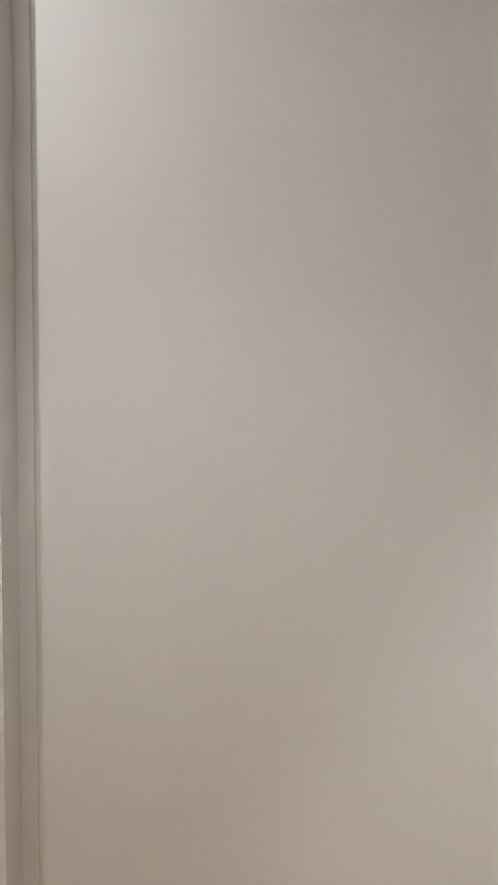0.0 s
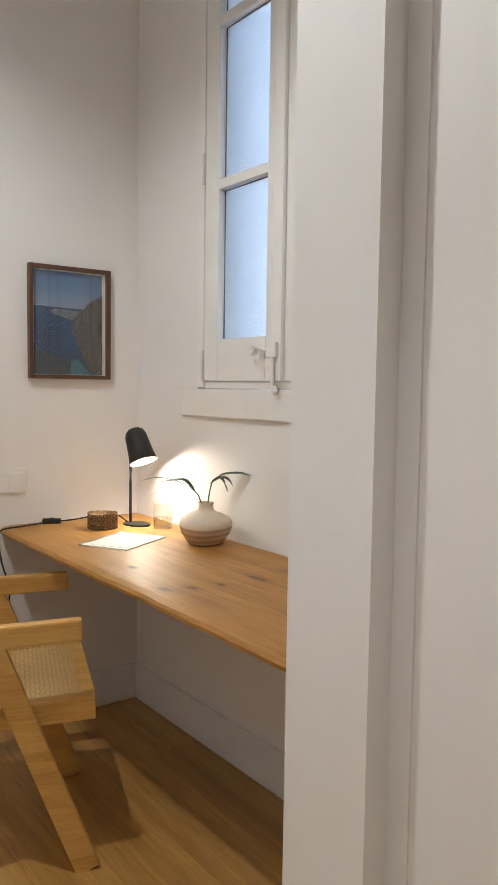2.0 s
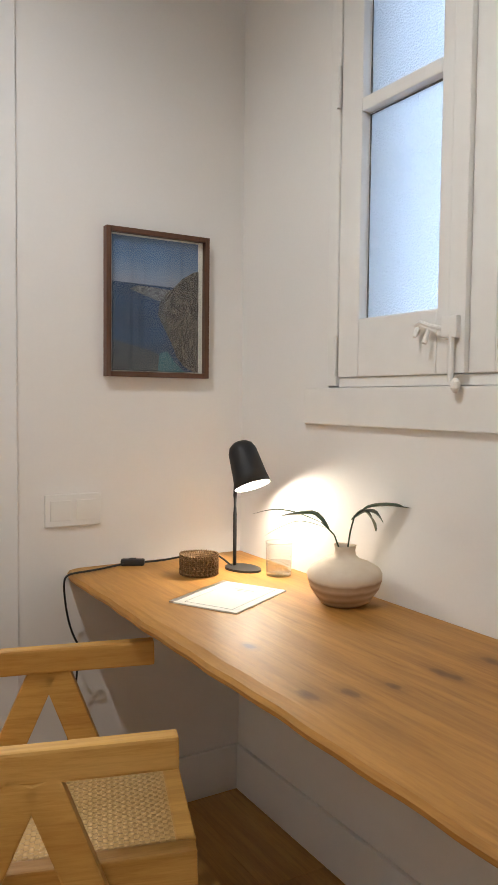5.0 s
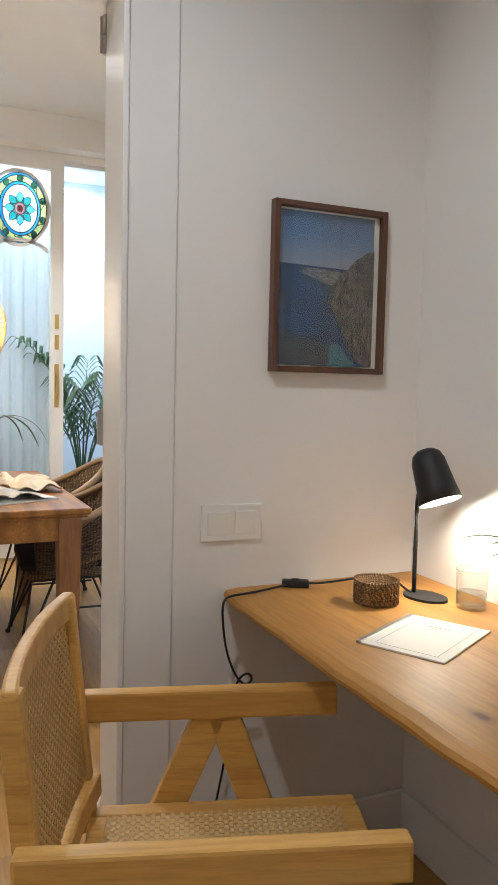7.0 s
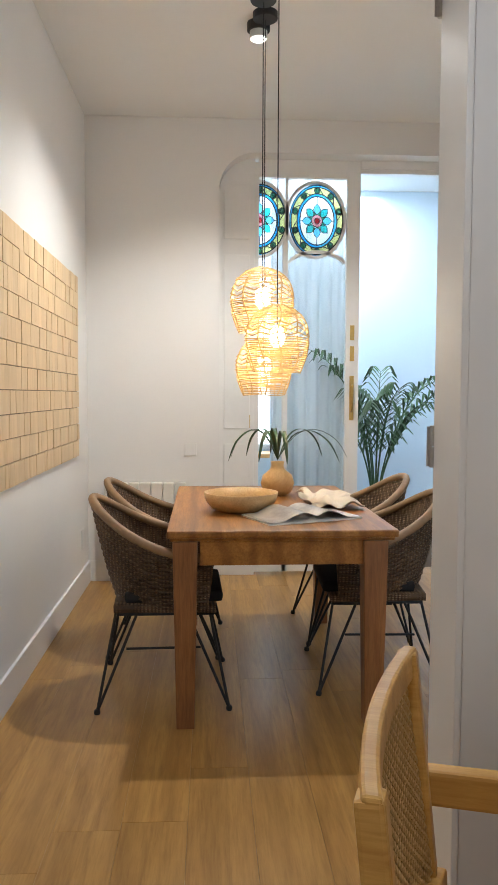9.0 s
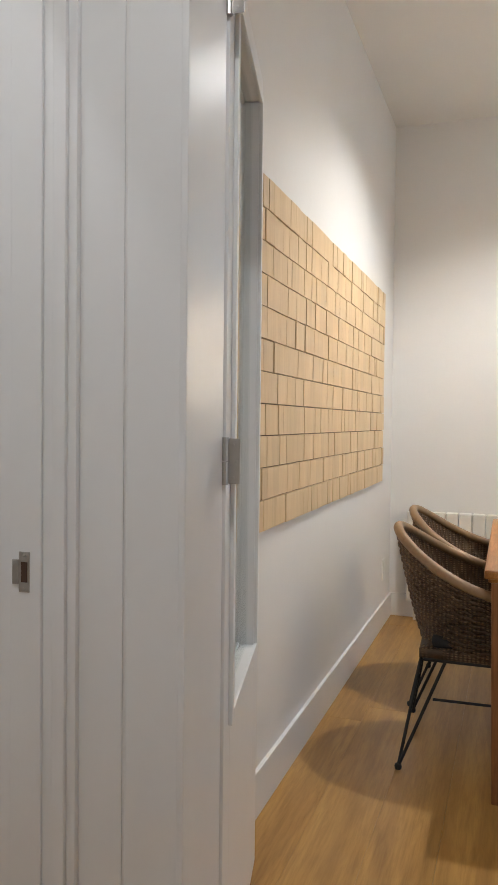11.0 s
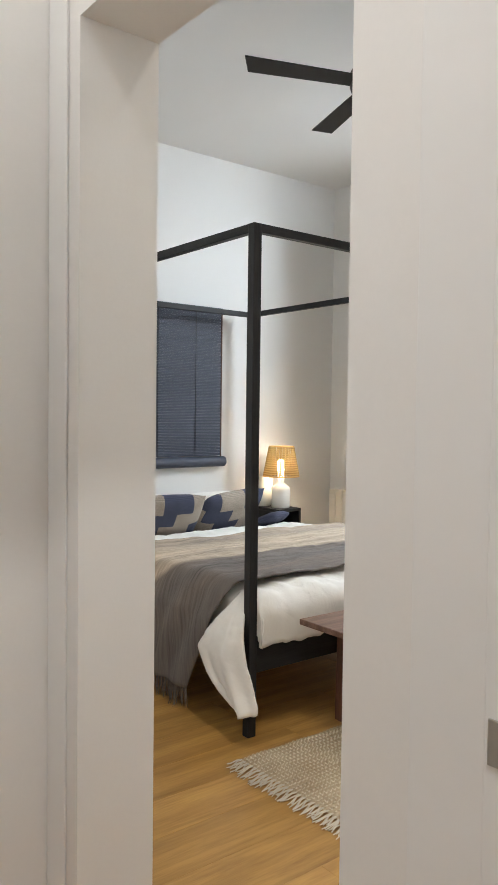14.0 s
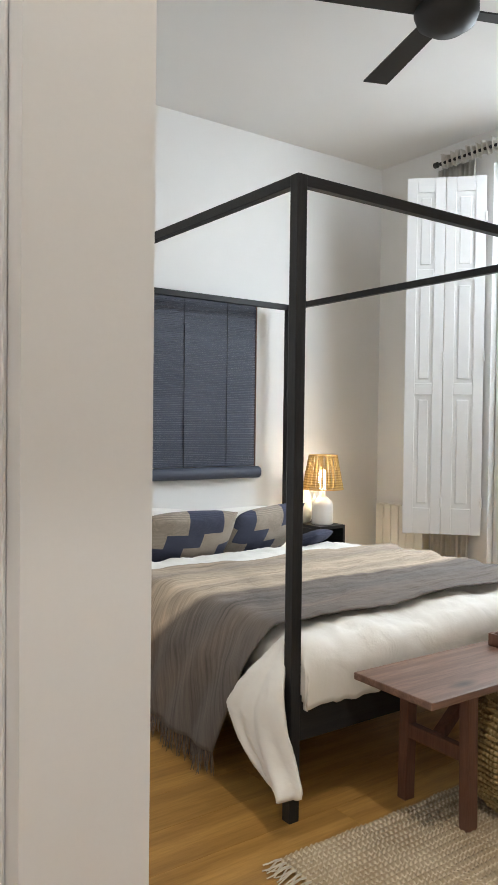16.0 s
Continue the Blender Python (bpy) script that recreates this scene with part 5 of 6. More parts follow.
# rattan pendant lamps
def pendant(x, y, zc, h, r, seed):
    ob = thing("pendant_lamp", pose(x, y, zc), "pale woven rattan pendant lamp, switched on", "lamp", "rattan pendant lamps")
    prof = lambda s: r * (0.74 + 0.26 * math.sin(math.pi * s)) if s < 0.5 else r * math.sqrt(max(0.03, 1 - ((s - 0.5) / 0.5) ** 2.2))
    bm = bmesh.new()
    rnd = random.Random(seed)
    n = 34
    for i in range(n):
        s = i / (n - 1)
        if 0.50 < s < 0.76:
            continue
        z = -h / 2 + h * s
        rr = prof(s)
        wob = rnd.uniform(-0.004, 0.004)
        bm_tube(bm, [((rr + 0.002 * math.sin(5 * a + i)) * math.cos(a), (rr + 0.002 * math.sin(5 * a + i)) * math.sin(a), z + wob * math.sin(3 * a)) for a in [k * math.tau / 24 for k in range(25)]], 0.0021, 4, cap=False)
    for s0, amp in ((0.545, 0.02), (0.625, 0.03), (0.70, 0.025)):
        pts = []
        for k in range(21):
            s, a = s0 + amp * (-1) ** k, k * math.tau / 20
            pts.append((prof(s) * math.cos(a), prof(s) * math.sin(a), -h / 2 + h * s))
        bm_tube(bm, pts, 0.0028, 4, cap=False)
    weave_ = part("rattan_weave", bm, M_RATTAN, ob)
    weave_["kind"] = "stuff"
    for k in range(10):
        a = k * math.tau / 10
        bm = bmesh.new()
        bm_tube(bm, [(prof(s) * math.cos(a + 0.08 * math.sin(9 * s)), prof(s) * math.sin(a + 0.08 * math.sin(9 * s)), -h / 2 + h * s) for s in [j / 14 for j in range(15)]], 0.0034, 5)
        part("rib", bm, M_RATTAN, ob)
    bm = bmesh.new()
    bm_lathe(bm, [(0.012, -0.03), (0.030, -0.01), (0.035, 0.015), (0.028, 0.045), (0.014, 0.065)], 16, (0, 0, -0.01))
    b = part("bulb", bm, M_BULB, ob, "glowing warm bulb", True)
    b.visible_shadow = False
    bm = bmesh.new()
    bm_tube(bm, [(0, 0, 0.055), (0, 0, CEIL - 0.035 - zc)], 0.0028, 6)
    part("cord", bm, M_BLACK, ob)
    bm = bmesh.new()
    bm_lathe(bm, [(0.055, CEIL - zc - 0.032), (0.058, CEIL - zc - 0.028), (0.058, CEIL - zc)], 24)
    part("ceiling_rose", bm, M_BLACK, ob)
    lamp("pendant_light", "POINT", pose(x, y, zc), 7.5, WARM, 0.03)


pendant(-4.46, 0.99, 1.66, 0.29, 0.145, 1)
pendant(-4.30, 1.045, 1.475, 0.29, 0.140, 2)
pendant(-4.62, 1.01, 1.365, 0.27, 0.135, 3)
spot = thing("ceiling_spot", pose(-4.72, 0.985, CEIL), "small black ceiling spotlight, switched on", "lamp")
bm = bmesh.new()
bm_lathe(bm, [(0.052, -0.04), (0.055, -0.036), (0.055, 0)], 24)
part("mount", bm, M_BLACK, spot)
bm = bmesh.new()
bm_lathe(bm, [(0.040, -0.075), (0.042, -0.07), (0.042, -0.04)], 20)
part("barrel", bm, M_WHITEPLASTIC, spot)
bm = bmesh.new()
bm_lathe(bm, [(0.001, -0.082), (0.030, -0.080), (0.038, -0.0755)], 20)
part("lens", bm, glow("spot_face", (1.0, 0.98, 0.95), 8), spot, "glowing lamp face")

# wood tile panel, tiles come as pieces
panel = thing("wood_tile_panel", pose(0, DS, 0), "panel of pale maple wood tiles on the wall", "wall panel")
bm = bmesh.new()
bm_box(bm, -5.57, -3.10, 0.0005, 0.006, 0.862, 1.922)
part("backing", bm, M_TILEBACK, panel)
rnd = random.Random(12)
row_h = (1.922 - 0.862) / 11
for r in range(11):
    x = -5.57
    while x < -3.10 - 0.02:
        w = min(rnd.choice((0.05, 0.06, 0.07, 0.085, 0.10, 0.12)), -3.10 - x)
        if -3.10 - (x + w) < 0.05:
            w = -3.10 - x
        bm = bmesh.new()
        d = rnd.uniform(0.014, 0.019)
        bm_box(bm, 0.0006, w - 0.0006, 0.005, d, 0.0018, row_h - 0.0018, 0.001)
        t_ = part("tile", bm, M_TILE, panel)
        t_.location = (x, 0, 0.862 + r * row_h)
        x += w

# radiators
def radiator(x, y0, y1, z0, z1, n, label):
    ob = thing("radiator", pose(x, y0, z0), label, "radiator")
    w = (y1 - y0) / n
    for k in range(n):
        bm = bmesh.new()
        bm_box(bm, 0.035, 0.105, k * w + 0.002, (k + 1) * w - 0.002, 0, z1 - z0, 0.008)
        part("column", bm, M_RADIATOR, ob)
    bm = bmesh.new()
    bm_tube(bm, [(0.07, 0.02, 0.06), (0.07, y1 - y0 - 0.02, 0.06)], 0.016, 8)
    bm_tube(bm, [(0.07, 0.05, 0.06), (0.07, 0.05, -z0)], 0.009, 8)
    bm_box(bm, 0.0005, 0.04, 0.1, 0.13, 0.2, 0.24)
    part("pipe", bm, M_RADIATOR, ob)


radiator(DX, 0.07, 0.60, 0.12, 0.66, 7, "white column radiator on the dining room wall")
sw = thing("light_switch", pose(DX, 0.625, 0.87), "white single light switch on the wall", "switch")
bm = bmesh.new()
bm_box(bm, 0, 0.009, -0.042, 0.042, -0.042, 0.042, 0.003)
part("plate", bm, M_WHITEPLASTIC, sw)
bm = bmesh.new()
bm_box(bm, 0.008, 0.011, -0.03, 0.03, -0.03, 0.03, 0.0015)
part("rocker", bm, M_WHITEPLASTIC, sw)
sk = thing("wall_socket", pose(-5.72, DS, 0.33), "white wall socket near the corner", "socket")
bm = bmesh.new()
bm_box(bm, -0.04, 0.04, 0, 0.009, -0.06, 0.06, 0.003)
part("plate", bm, M_WHITEPLASTIC, sk)

# things on the dining table
bowl = thing("wooden_bowl", pose(-4.19, 0.885, 0.740), "wide turned wooden bowl, empty", "bowl")
bm = bmesh.new()
bm_lathe(bm, [(0.085, 0), (0.125, 0.012), (0.150, 0.045), (0.158, 0.080), (0.151, 0.080), (0.142, 0.046), (0.115, 0.020), (0.001, 0.016)], 48)
part("bowl_body", bm, M_NATURAL, bowl, smooth=True)
bk = thing("open_book", pose(-4.0, 1.12, 0.7402, 0, 0, 112), "open picture book lying on the table", "book")
for sx in (-1, 1):
    bm = bmesh.new()
    bm_grid(bm, lambda u, v: (sx * (0.003 + 0.20 * u), -0.125 + 0.25 * v, 0.010 + 0.036 * math.sin(math.pi * min(1, u * 1.25 + 0.12)) * (1 - 0.55 * u)), 12, 2)
    part("page_block", bm, photo_tone("book_photo" if sx > 0 else "book_photo_b", (0.26, 0.22, 0.19), (0.66, 0.63, 0.58), 7), bk, smooth=True)
    bm = bmesh.new()
    bm_box(bm, min(0, sx * 0.205), max(0, sx * 0.205), -0.128, 0.128, 0, 0.006)
    part("cover", bm, M_PAPER, bk)
cl = bmesh.new()
def cloth_f(u, v):
    x = -4.60 + 0.44 * u
    y = 1.17 + 0.23 * v + 0.02 * math.sin(u * 9)
    z = 0.749 + 0.012 * (1 + math.sin(u * 17 + 3 * v)) * (0.6 + 0.4 * math.sin(v * 11 + u * 5)) + 0.010 * (1 + math.sin(v * 15 + u * 3))
    return (x, y, z)
bm_grid(cl, cloth_f, 44, 26)
cloth = tagged(finish("linen_cloth", cl, weave("cream_cloth", (0.55, 0.45, 0.33), (0.78, 0.70, 0.58), 140, 140, 0, 0.9, 0.3, 0.002), True), "crumpled cream linen cloth on the table", "cloth")
solidify(cloth, 0.003)
dv = thing("wooden_vase", pose(-4.69, 1.085, 0.740), "round turned wooden vase with palm leaves", "vase")
bm = bmesh.new()
bm_lathe(bm, [(0.048, 0), (0.072, 0.022), (0.083, 0.06), (0.072, 0.098), (0.038, 0.125), (0.030, 0.145), (0.034, 0.165), (0.028, 0.165), (0.025, 0.14)], 40)
part("vessel", bm, M_NATURAL, dv, smooth=True)
rnd = random.Random(5)
for i in range(9):
    a = i * 0.75 + rnd.uniform(-0.2, 0.2)
    ln = rnd.uniform(0.16, 0.30)
    bm = bmesh.new()
    long_leaf(bm, [(0, 0, 0.17), (ln * 0.3 * math.cos(a), ln * 0.3 * math.sin(a), 0.29), (ln * 0.65 * math.cos(a), ln * 0.65 * math.sin(a), 0.32), (ln * math.cos(a), ln * math.sin(a), 0.27), (ln * 1.2 * math.cos(a), ln * 1.2 * math.sin(a), 0.18)], 0.012)
    part("leaf", bm, M_LEAF, dv)
# ---- bedroom ----
BX0, BX1, BY0, BY1, PT, BZ = -5.072, -3.552, -3.93, -1.985, 0.037, 1.945
bed = thing("four_poster_bed", pose((BX0 + BX1) / 2, (BY0 + BY1) / 2, 0), "black wooden four-poster bed with a square canopy frame", "bed")
HX, HY = (BX1 - BX0) / 2, (BY1 - BY0) / 2
for sx in (-1, 1):
    for sy in (-1, 1):
        bm = bmesh.new()
        bm_box(bm, HX * sx - PT / 2, HX * sx + PT / 2, HY * sy - PT / 2, HY * sy + PT / 2, 0, BZ - 0.001, 0.003)
        part("post", bm, M_BEDBLACK, bed)
M_BEDX = wood("black_stained_rail", (0.010, 0.010, 0.011), (0.018, 0.018, 0.019), (0.028, 0.027, 0.027), 0.45, 0, 2.0, 0.08, False)
M_BEDX.node_tree.nodes["Principled BSDF"].inputs["Specular IOR Level"].default_value = 0.25
for sy in (-1, 1):
    bm = bmesh.new()
    bm_box(bm, -HX + PT / 2, HX - PT / 2, HY * sy - 0.015, HY * sy + 0.015, BZ - 0.034, BZ, 0.003)
    part("canopy_rail", bm, M_BEDX, bed)
    bm = bmesh.new()
    bm_box(bm, -HX + PT / 2, HX - PT / 2, HY * sy - 0.018, HY * sy + 0.018, 0.245, 0.385, 0.003)
    part("end_board", bm, M_BEDX, bed)
for sx in (-1, 1):
    bm = bmesh.new()
    bm_box(bm, HX * sx - 0.015, HX * sx + 0.015, -HY + PT / 2, HY - PT / 2, BZ - 0.034, BZ, 0.003)
    part("canopy_rail", bm, M_BEDX, bed)
    bm = bmesh.new()
    bm_box(bm, HX * sx - 0.018, HX * sx + 0.018, -HY + PT / 2, HY - PT / 2, 0.245, 0.365, 0.003)
    part("side_board", bm, M_BEDX, bed)
bm = bmesh.new()
bm_box(bm, -HX + 0.02, HX - 0.02, -HY + 0.03, HY - 0.03, 0.27, 0.30)
part("slat_base", bm, M_BENCH, bed)
for x in (-0.25, 0.25):
    bm = bmesh.new()
    bm_box(bm, x - 0.02, x + 0.02, HY - 0.75, HY - 0.71, 0, 0.27, 0.003)
    part("centre_leg", bm, M_NATURAL, bed)
mat_ = thing("mattress", pose((BX0 + BX1) / 2, (BY0 + BY1) / 2, 0.30), "white mattress on the bed", "mattress")
bm = bmesh.new()
bm_box(bm, -HX + 0.035, HX - 0.035, -HY + 0.04, HY - 0.035, 0.0, 0.19, 0.04)
part("mattress_body", bm, M_LINEN, mat_, smooth=True)

TOPZ = 0.545


def soft(x, y, s=1.0):
    """Small folds of cloth."""
    return s * (0.006 * noise.noise((x * 5, y * 7, 0.3)) + 0.004 * noise.noise((x * 13 + 3, y * 15, 1.7)) + 0.0022 * noise.noise((x * 34, y * 30, 5.0)))


def over_edge(d, r=0.05):
    """Runs d metres over the mattress edge: outward offset and drop."""
    if d <= 0:
        return 0.0, 0.0
    arc = r * math.pi / 2
    if d < arc:
        a = d / r
        return r * math.sin(a), r * (1 - math.cos(a))
    return r, r + d - arc


# white duvet: over the foot end, with a corner hanging outside the post
duvet_ = thing("duvet", pose(0, 0, 0), "rumpled white linen duvet hanging at the bed corner", "duvet")
xl, xr, yb, yf = BX0 + 0.06, BX1 - 0.075, -3.42, -2.04
bm = bmesh.new()
def duvet(u, v):
    x = xl - 0.20 + u * (xr - xl + 0.40)
    yy = yb + v * (yf - yb + 0.24)
    dy, zy = over_edge(yy - yf, 0.09)
    y = min(yy, yf) + dy
    oz = 0.0
    if x > xr:
        ox, oz = over_edge(x - xr, 0.055)
        x = xr + ox + 0.006 * math.sin(y * 30) * min(1, oz * 5)
        if zy > 0:
            oz, zy = max(oz, zy), 0.0
            x = min(x, BX1 - 0.02)
    elif x < xl:
        ox, oz = over_edge(xl - x, 0.055)
        x = xl - ox
    puff = 0.024 * math.sin(math.pi * min(1, max(0, (y - yb) / (yf - yb)))) ** 0.5 if oz == 0 else 0
    return (x, y + soft(y, x, 0.8), max(TOPZ - 0.012 + puff - oz - zy + soft(x, y, 2.8) + 0.006 * noise.noise((x * 9, y * 3 + x * 4, 9.0)), 0.30))
bm_grid(bm, duvet, 110, 90)
solidify(part("cover", bm, M_LINEN, duvet_, smooth=True), 0.012, -1)
bm = bmesh.new()
def corner(u, v):
    s = v
    wr = BY1 - 0.020 + 0.155 * max(0.0, (s - 0.15) / 0.85) ** 1.1
    wl = BY1 - 0.06 - 0.185 * min(1, s / 0.58) ** 0.9
    if s > 0.58:
        k = ((s - 0.58) / 0.42) ** 1.25
        wl += (wr - 0.15 - wl) * k
    if s > 0.90:
        k = 1 - math.sqrt(max(0.0, 1 - ((s - 0.90) / 0.10) ** 2))
        wl, wr = wl + 0.035 * k, wr - 0.035 * k
    y = wl + (wr - wl) * u
    fold = 0.012 * math.sin(u * 9 + s * 2) * s + 0.006 * math.sin(u * 21) * s
    x = BX1 - 0.03 + 0.092 * math.sin(min(1, s * 1.6) * math.pi / 2) + 0.03 * math.sin(math.pi * u) * s + fold
    return (x, y, 0.555 - 0.435 * s + 0.006 * math.sin(u * 7 + 1) * s + soft(y, s, 1.5))
bm_grid(bm, corner, 36, 44)
solidify(part("hanging_corner", bm, M_LINEN, duvet_, smooth=True), 0.010)

# throw across the bed with a fringe
TY0, TY1 = -3.04, -2.135
bm = bmesh.new()
def throw(u, v, lift=0.006):
    d = u * (xr - xl + 0.72)
    x = xl - 0.22 + d
    yy = TY0 + (TY1 - TY0) * v
    skew = 0.10 * (1 - u)
    y = yy + skew * (v - 0.2) * 0.6 + 0.012 * math.sin(u * 8 + v * 3)
    ox = oz = 0.0
    if x > xr:
        ox, oz = over_edge(x - xr, 0.055)
        x = xr + ox + 0.012 + 0.045 * min(1, oz * 7) + 0.010 * math.sin(y * 34 + oz * 3) * min(1, oz * 6) + 0.04 * oz
        y += 0.02 * oz * math.sin(v * 9) - 0.45 * max(0.0, oz - 0.03)
    elif x < xl:
        ox, oz = over_edge(xl - x, 0.055)
        x = xl - ox - 0.012
    ridge = 0.010 * abs(math.sin(v * 13 + 1.5 * math.sin(u * 6))) ** 3 + 0.005 * abs(math.sin(v * 23 + 2 * u)) ** 4
    z = TOPZ + lift + 0.014 - oz + soft(x, y, 1.6) + (ridge if oz < 0.02 else 0)
    return (x, y, z)
TU, TV = 110, 90
grid_ = bm_grid(bm, throw, TU, TV)
th = tagged(finish("bed_throw", bm, M_THROW, True), "charcoal and sand striped throw draped across the bed", "throw")
solidify(th, 0.006, 1)
rnd = random.Random(21)
bm = bmesh.new()
for k in range(170):
    v = (k + rnd.random()) / 170
    p = Vector(throw(1.0, v))
    ln = rnd.uniform(0.05, 0.10)
    dx, dy = rnd.uniform(-0.012, 0.018), rnd.uniform(-0.02, 0.02)
    bm_tube(bm, [p + Vector((0, 0, 0.01)), p + Vector((dx * 0.4, dy * 0.3, -ln * 0.5)), p + Vector((dx, dy, -ln))], 0.0028, 4, 0.0012)
fr = finish("fringe", bm, M_GREYFAB, False, th)
tagged(fr, "twisted charcoal fringe threads", kind="stuff")

# white sheet fold and pillows
def pillow(name, x, y, z, w, h, t, rx, rz, pattern, label, ry=0):
    ob = thing(name, pose(x, y, z, rx, ry, rz), label, "cushion" if pattern else "pillow", "cushions on the bed" if pattern else "pillows on the bed")
    for side in (1, -1):
        bm = bmesh.new()
        n = 28
        def f(u, v):
            a, b = 2 * u - 1, 2 * v - 1
            k = (max(0.0, (1 - abs(a) ** 3.2)) * max(0.0, (1 - abs(b) ** 3.2))) ** 0.55
            pinch = 1 - 0.06 * (abs(a * b)) - 0.04 * (1 - abs(b)) * abs(a) ** 4
            return (w / 2 * a * (1 - 0.05 * b * b), h / 2 * b * (1 - 0.05 * a * a), side * (t / 2 * k + 0.004 * k * noise.noise((a * 4, b * 4, x))))
        bm_grid(bm, f, n, n)
        if pattern:
            for fc in bm.faces:
                c = fc.calc_center_median()
                i, j = int((c.x / w + 0.5) * 5.2), int((c.y / h + 0.5) * 4)
                navy = (i + j) % 4 in (0, 1) if pattern == 1 else ((i - j) % 4 in (1, 2))
                fc.material_index = 0 if navy else 1
        part("cover_front" if side > 0 else "cover_back", bm, [M_NAVY, M_BEIGE] if pattern else M_LINEN, ob, smooth=True)


pillow("pillow", -4.52, -3.73, 0.585, 0.64, 0.40, 0.16, 46, 3, 0, "plump white linen pillow against the bedhead")
pillow("pillow", -3.87, -3.73, 0.60, 0.62, 0.40, 0.16, 52, -3, 0, "plump white linen pillow against the bedhead")
pillow("patterned_cushion", -4.56, -3.50, 0.62, 0.50, 0.36, 0.13, 52, 6, 2, "navy and beige patchwork cushion", 4)
pillow("patterned_cushion", -4.06, -3.46, 0.625, 0.50, 0.36, 0.13, 52, -6, 1, "navy and beige patchwork cushion")
pillow("navy_cushion", -4.885, -3.46, 0.565, 0.20, 0.20, 0.07, 22, 20, 0, "small navy cushion at the bed edge")
bpy.data.objects["navy_cushion"].children[0].data.materials[0] = M_NAVY
bpy.data.objects["navy_cushion"].children[1].data.materials[0] = M_NAVY

# dark bamboo blind behind the bed
bl = thing("bamboo_blind", pose(-4.235, BS, 0), "dark blue-grey bamboo roller blind, pulled down", "blind")
bm = bmesh.new()
n = 96
for k in range(n):
    z = 0.945 + (1.945 - 0.945) * k / n
    bm_box(bm, -0.67, 0.67, 0.018, 0.022 + 0.001 * (k % 2), z, z + 0.0095)
sl = part("slat_sheet", bm, M_BLIND, bl)
sl["kind"] = "stuff"
bm = bmesh.new()
bm_lathe(bm, [(0.034, -0.685), (0.036, -0.68), (0.036, 0.68), (0.034, 0.685)], 20)
bmesh.ops.transform(bm, matrix=pose(0, 0.038, 0.905, 0, 90, 0), verts=bm.verts)
part("bottom_roll", bm, M_BLIND, bl, smooth=True)
bm = bmesh.new()
bm_box(bm, -0.67, 0.67, 0.0005, 0.03, 1.945, 1.968, 0.003)
part("head_batten", bm, M_BLIND, bl)
for x in (-0.665, -0.45, -0.15, 0.15, 0.45, 0.665):
    bm = bmesh.new()
    bm_tube(bm, [(x, 0.026, 1.945), (x, 0.026, 0.93)], 0.0022 if abs(x) < 0.6 else 0.005, 6)
    part("cord", bm, M_LEAD if abs(x) < 0.6 else M_WALNUT, bl)

# bedside table and lamp
ns = thing("bedside_table", pose(-5.295, -3.90, 0), "black open cube bedside table", "bedside table")
for nm, b in (("top", (-0.105, 0.105, -0.15, 0.16, 0.553, 0.573)), ("shelf", (-0.087, 0.087, -0.15, 0.16, 0.33, 0.35)), ("side", (-0.105, -0.087, -0.15, 0.16, 0.0, 0.553)), ("side", (0.087, 0.105, -0.15, 0.16, 0.0, 0.553)), ("back_panel", (-0.087, 0.087, -0.15, -0.14, 0.02, 0.553))):
    bm = bmesh.new()
    bm_box(bm, *b, 0.002)
    part(nm, bm, M_BEDBLACK, ns)
tl = thing("table_lamp", pose(-5.300, -3.845, 0.573), "white ceramic table lamp with a woven raffia shade, switched on", "lamp")
bm = bmesh.new()
bm_lathe(bm, [(0.062, 0), (0.067, 0.006), (0.065, 0.12), (0.060, 0.145), (0.036, 0.165), (0.024, 0.178), (0.022, 0.21), (0.018, 0.21)], 36)
part("base", bm, plain("white_ceramic", (0.82, 0.81, 0.78), 0.35, vary=0.02), tl, "white ceramic base", True)
bm = bmesh.new()
for k in range(100):
    a, b = k * math.tau / 100, k * math.tau / 100 + 0.10 * math.sin(k * 1.7)
    bm_tube(bm, [(0.128 * math.cos(a), 0.128 * math.sin(a), 0.225), (0.088 * math.cos(b), 0.088 * math.sin(b), 0.435)], 0.0036, 4)
sh = part("shade", bm, weave("raffia", (0.34, 0.23, 0.08), (0.66, 0.50, 0.23), 0, 0, 20, 0.7, 0.3, 0.003, 0.35), tl, "woven raffia shade")
for r, z in ((0.129, 0.224), (0.089, 0.436)):
    bm = bmesh.new()
    bm_tube(bm, [(r * math.cos(k * math.tau / 32), r * math.sin(k * math.tau / 32), z) for k in range(33)], 0.004, 6, cap=False)
    part("shade_ring", bm, M_RATTAN, sh)
bm = bmesh.new()
bm_lathe(bm, [(0.014, 0.21), (0.022, 0.25), (0.032, 0.29), (0.026, 0.33), (0.001, 0.345)], 16)
b = part("bulb", bm, M_BULB, tl, "glowing warm bulb", True)
b.visible_shadow = False
lamp("table_lamp_light", "POINT", pose(-5.300, -3.845, 0.573 + 0.30), 6, WARM, 0.03)
jug = thing("ceramic_jug", pose(-5.26, -3.985, 0.573), "white ceramic jug with a handle beside the lamp", "jug")
bm = bmesh.new()
bm_lathe(bm, [(0.04, 0), (0.05, 0.01), (0.055, 0.10), (0.045, 0.17), (0.032, 0.20), (0.036, 0.22), (0.03, 0.22), (0.028, 0.19)], 28)
part("jug_body", bm, plain("cream_ceramic", (0.78, 0.74, 0.66), 0.4, vary=0.02), jug, smooth=True)
bm = bmesh.new()
bm_tube(bm, [(-0.03, 0.01, 0.205), (-0.075, 0.01, 0.20), (-0.085, 0.01, 0.15), (-0.052, 0.01, 0.10)], 0.007, 8)
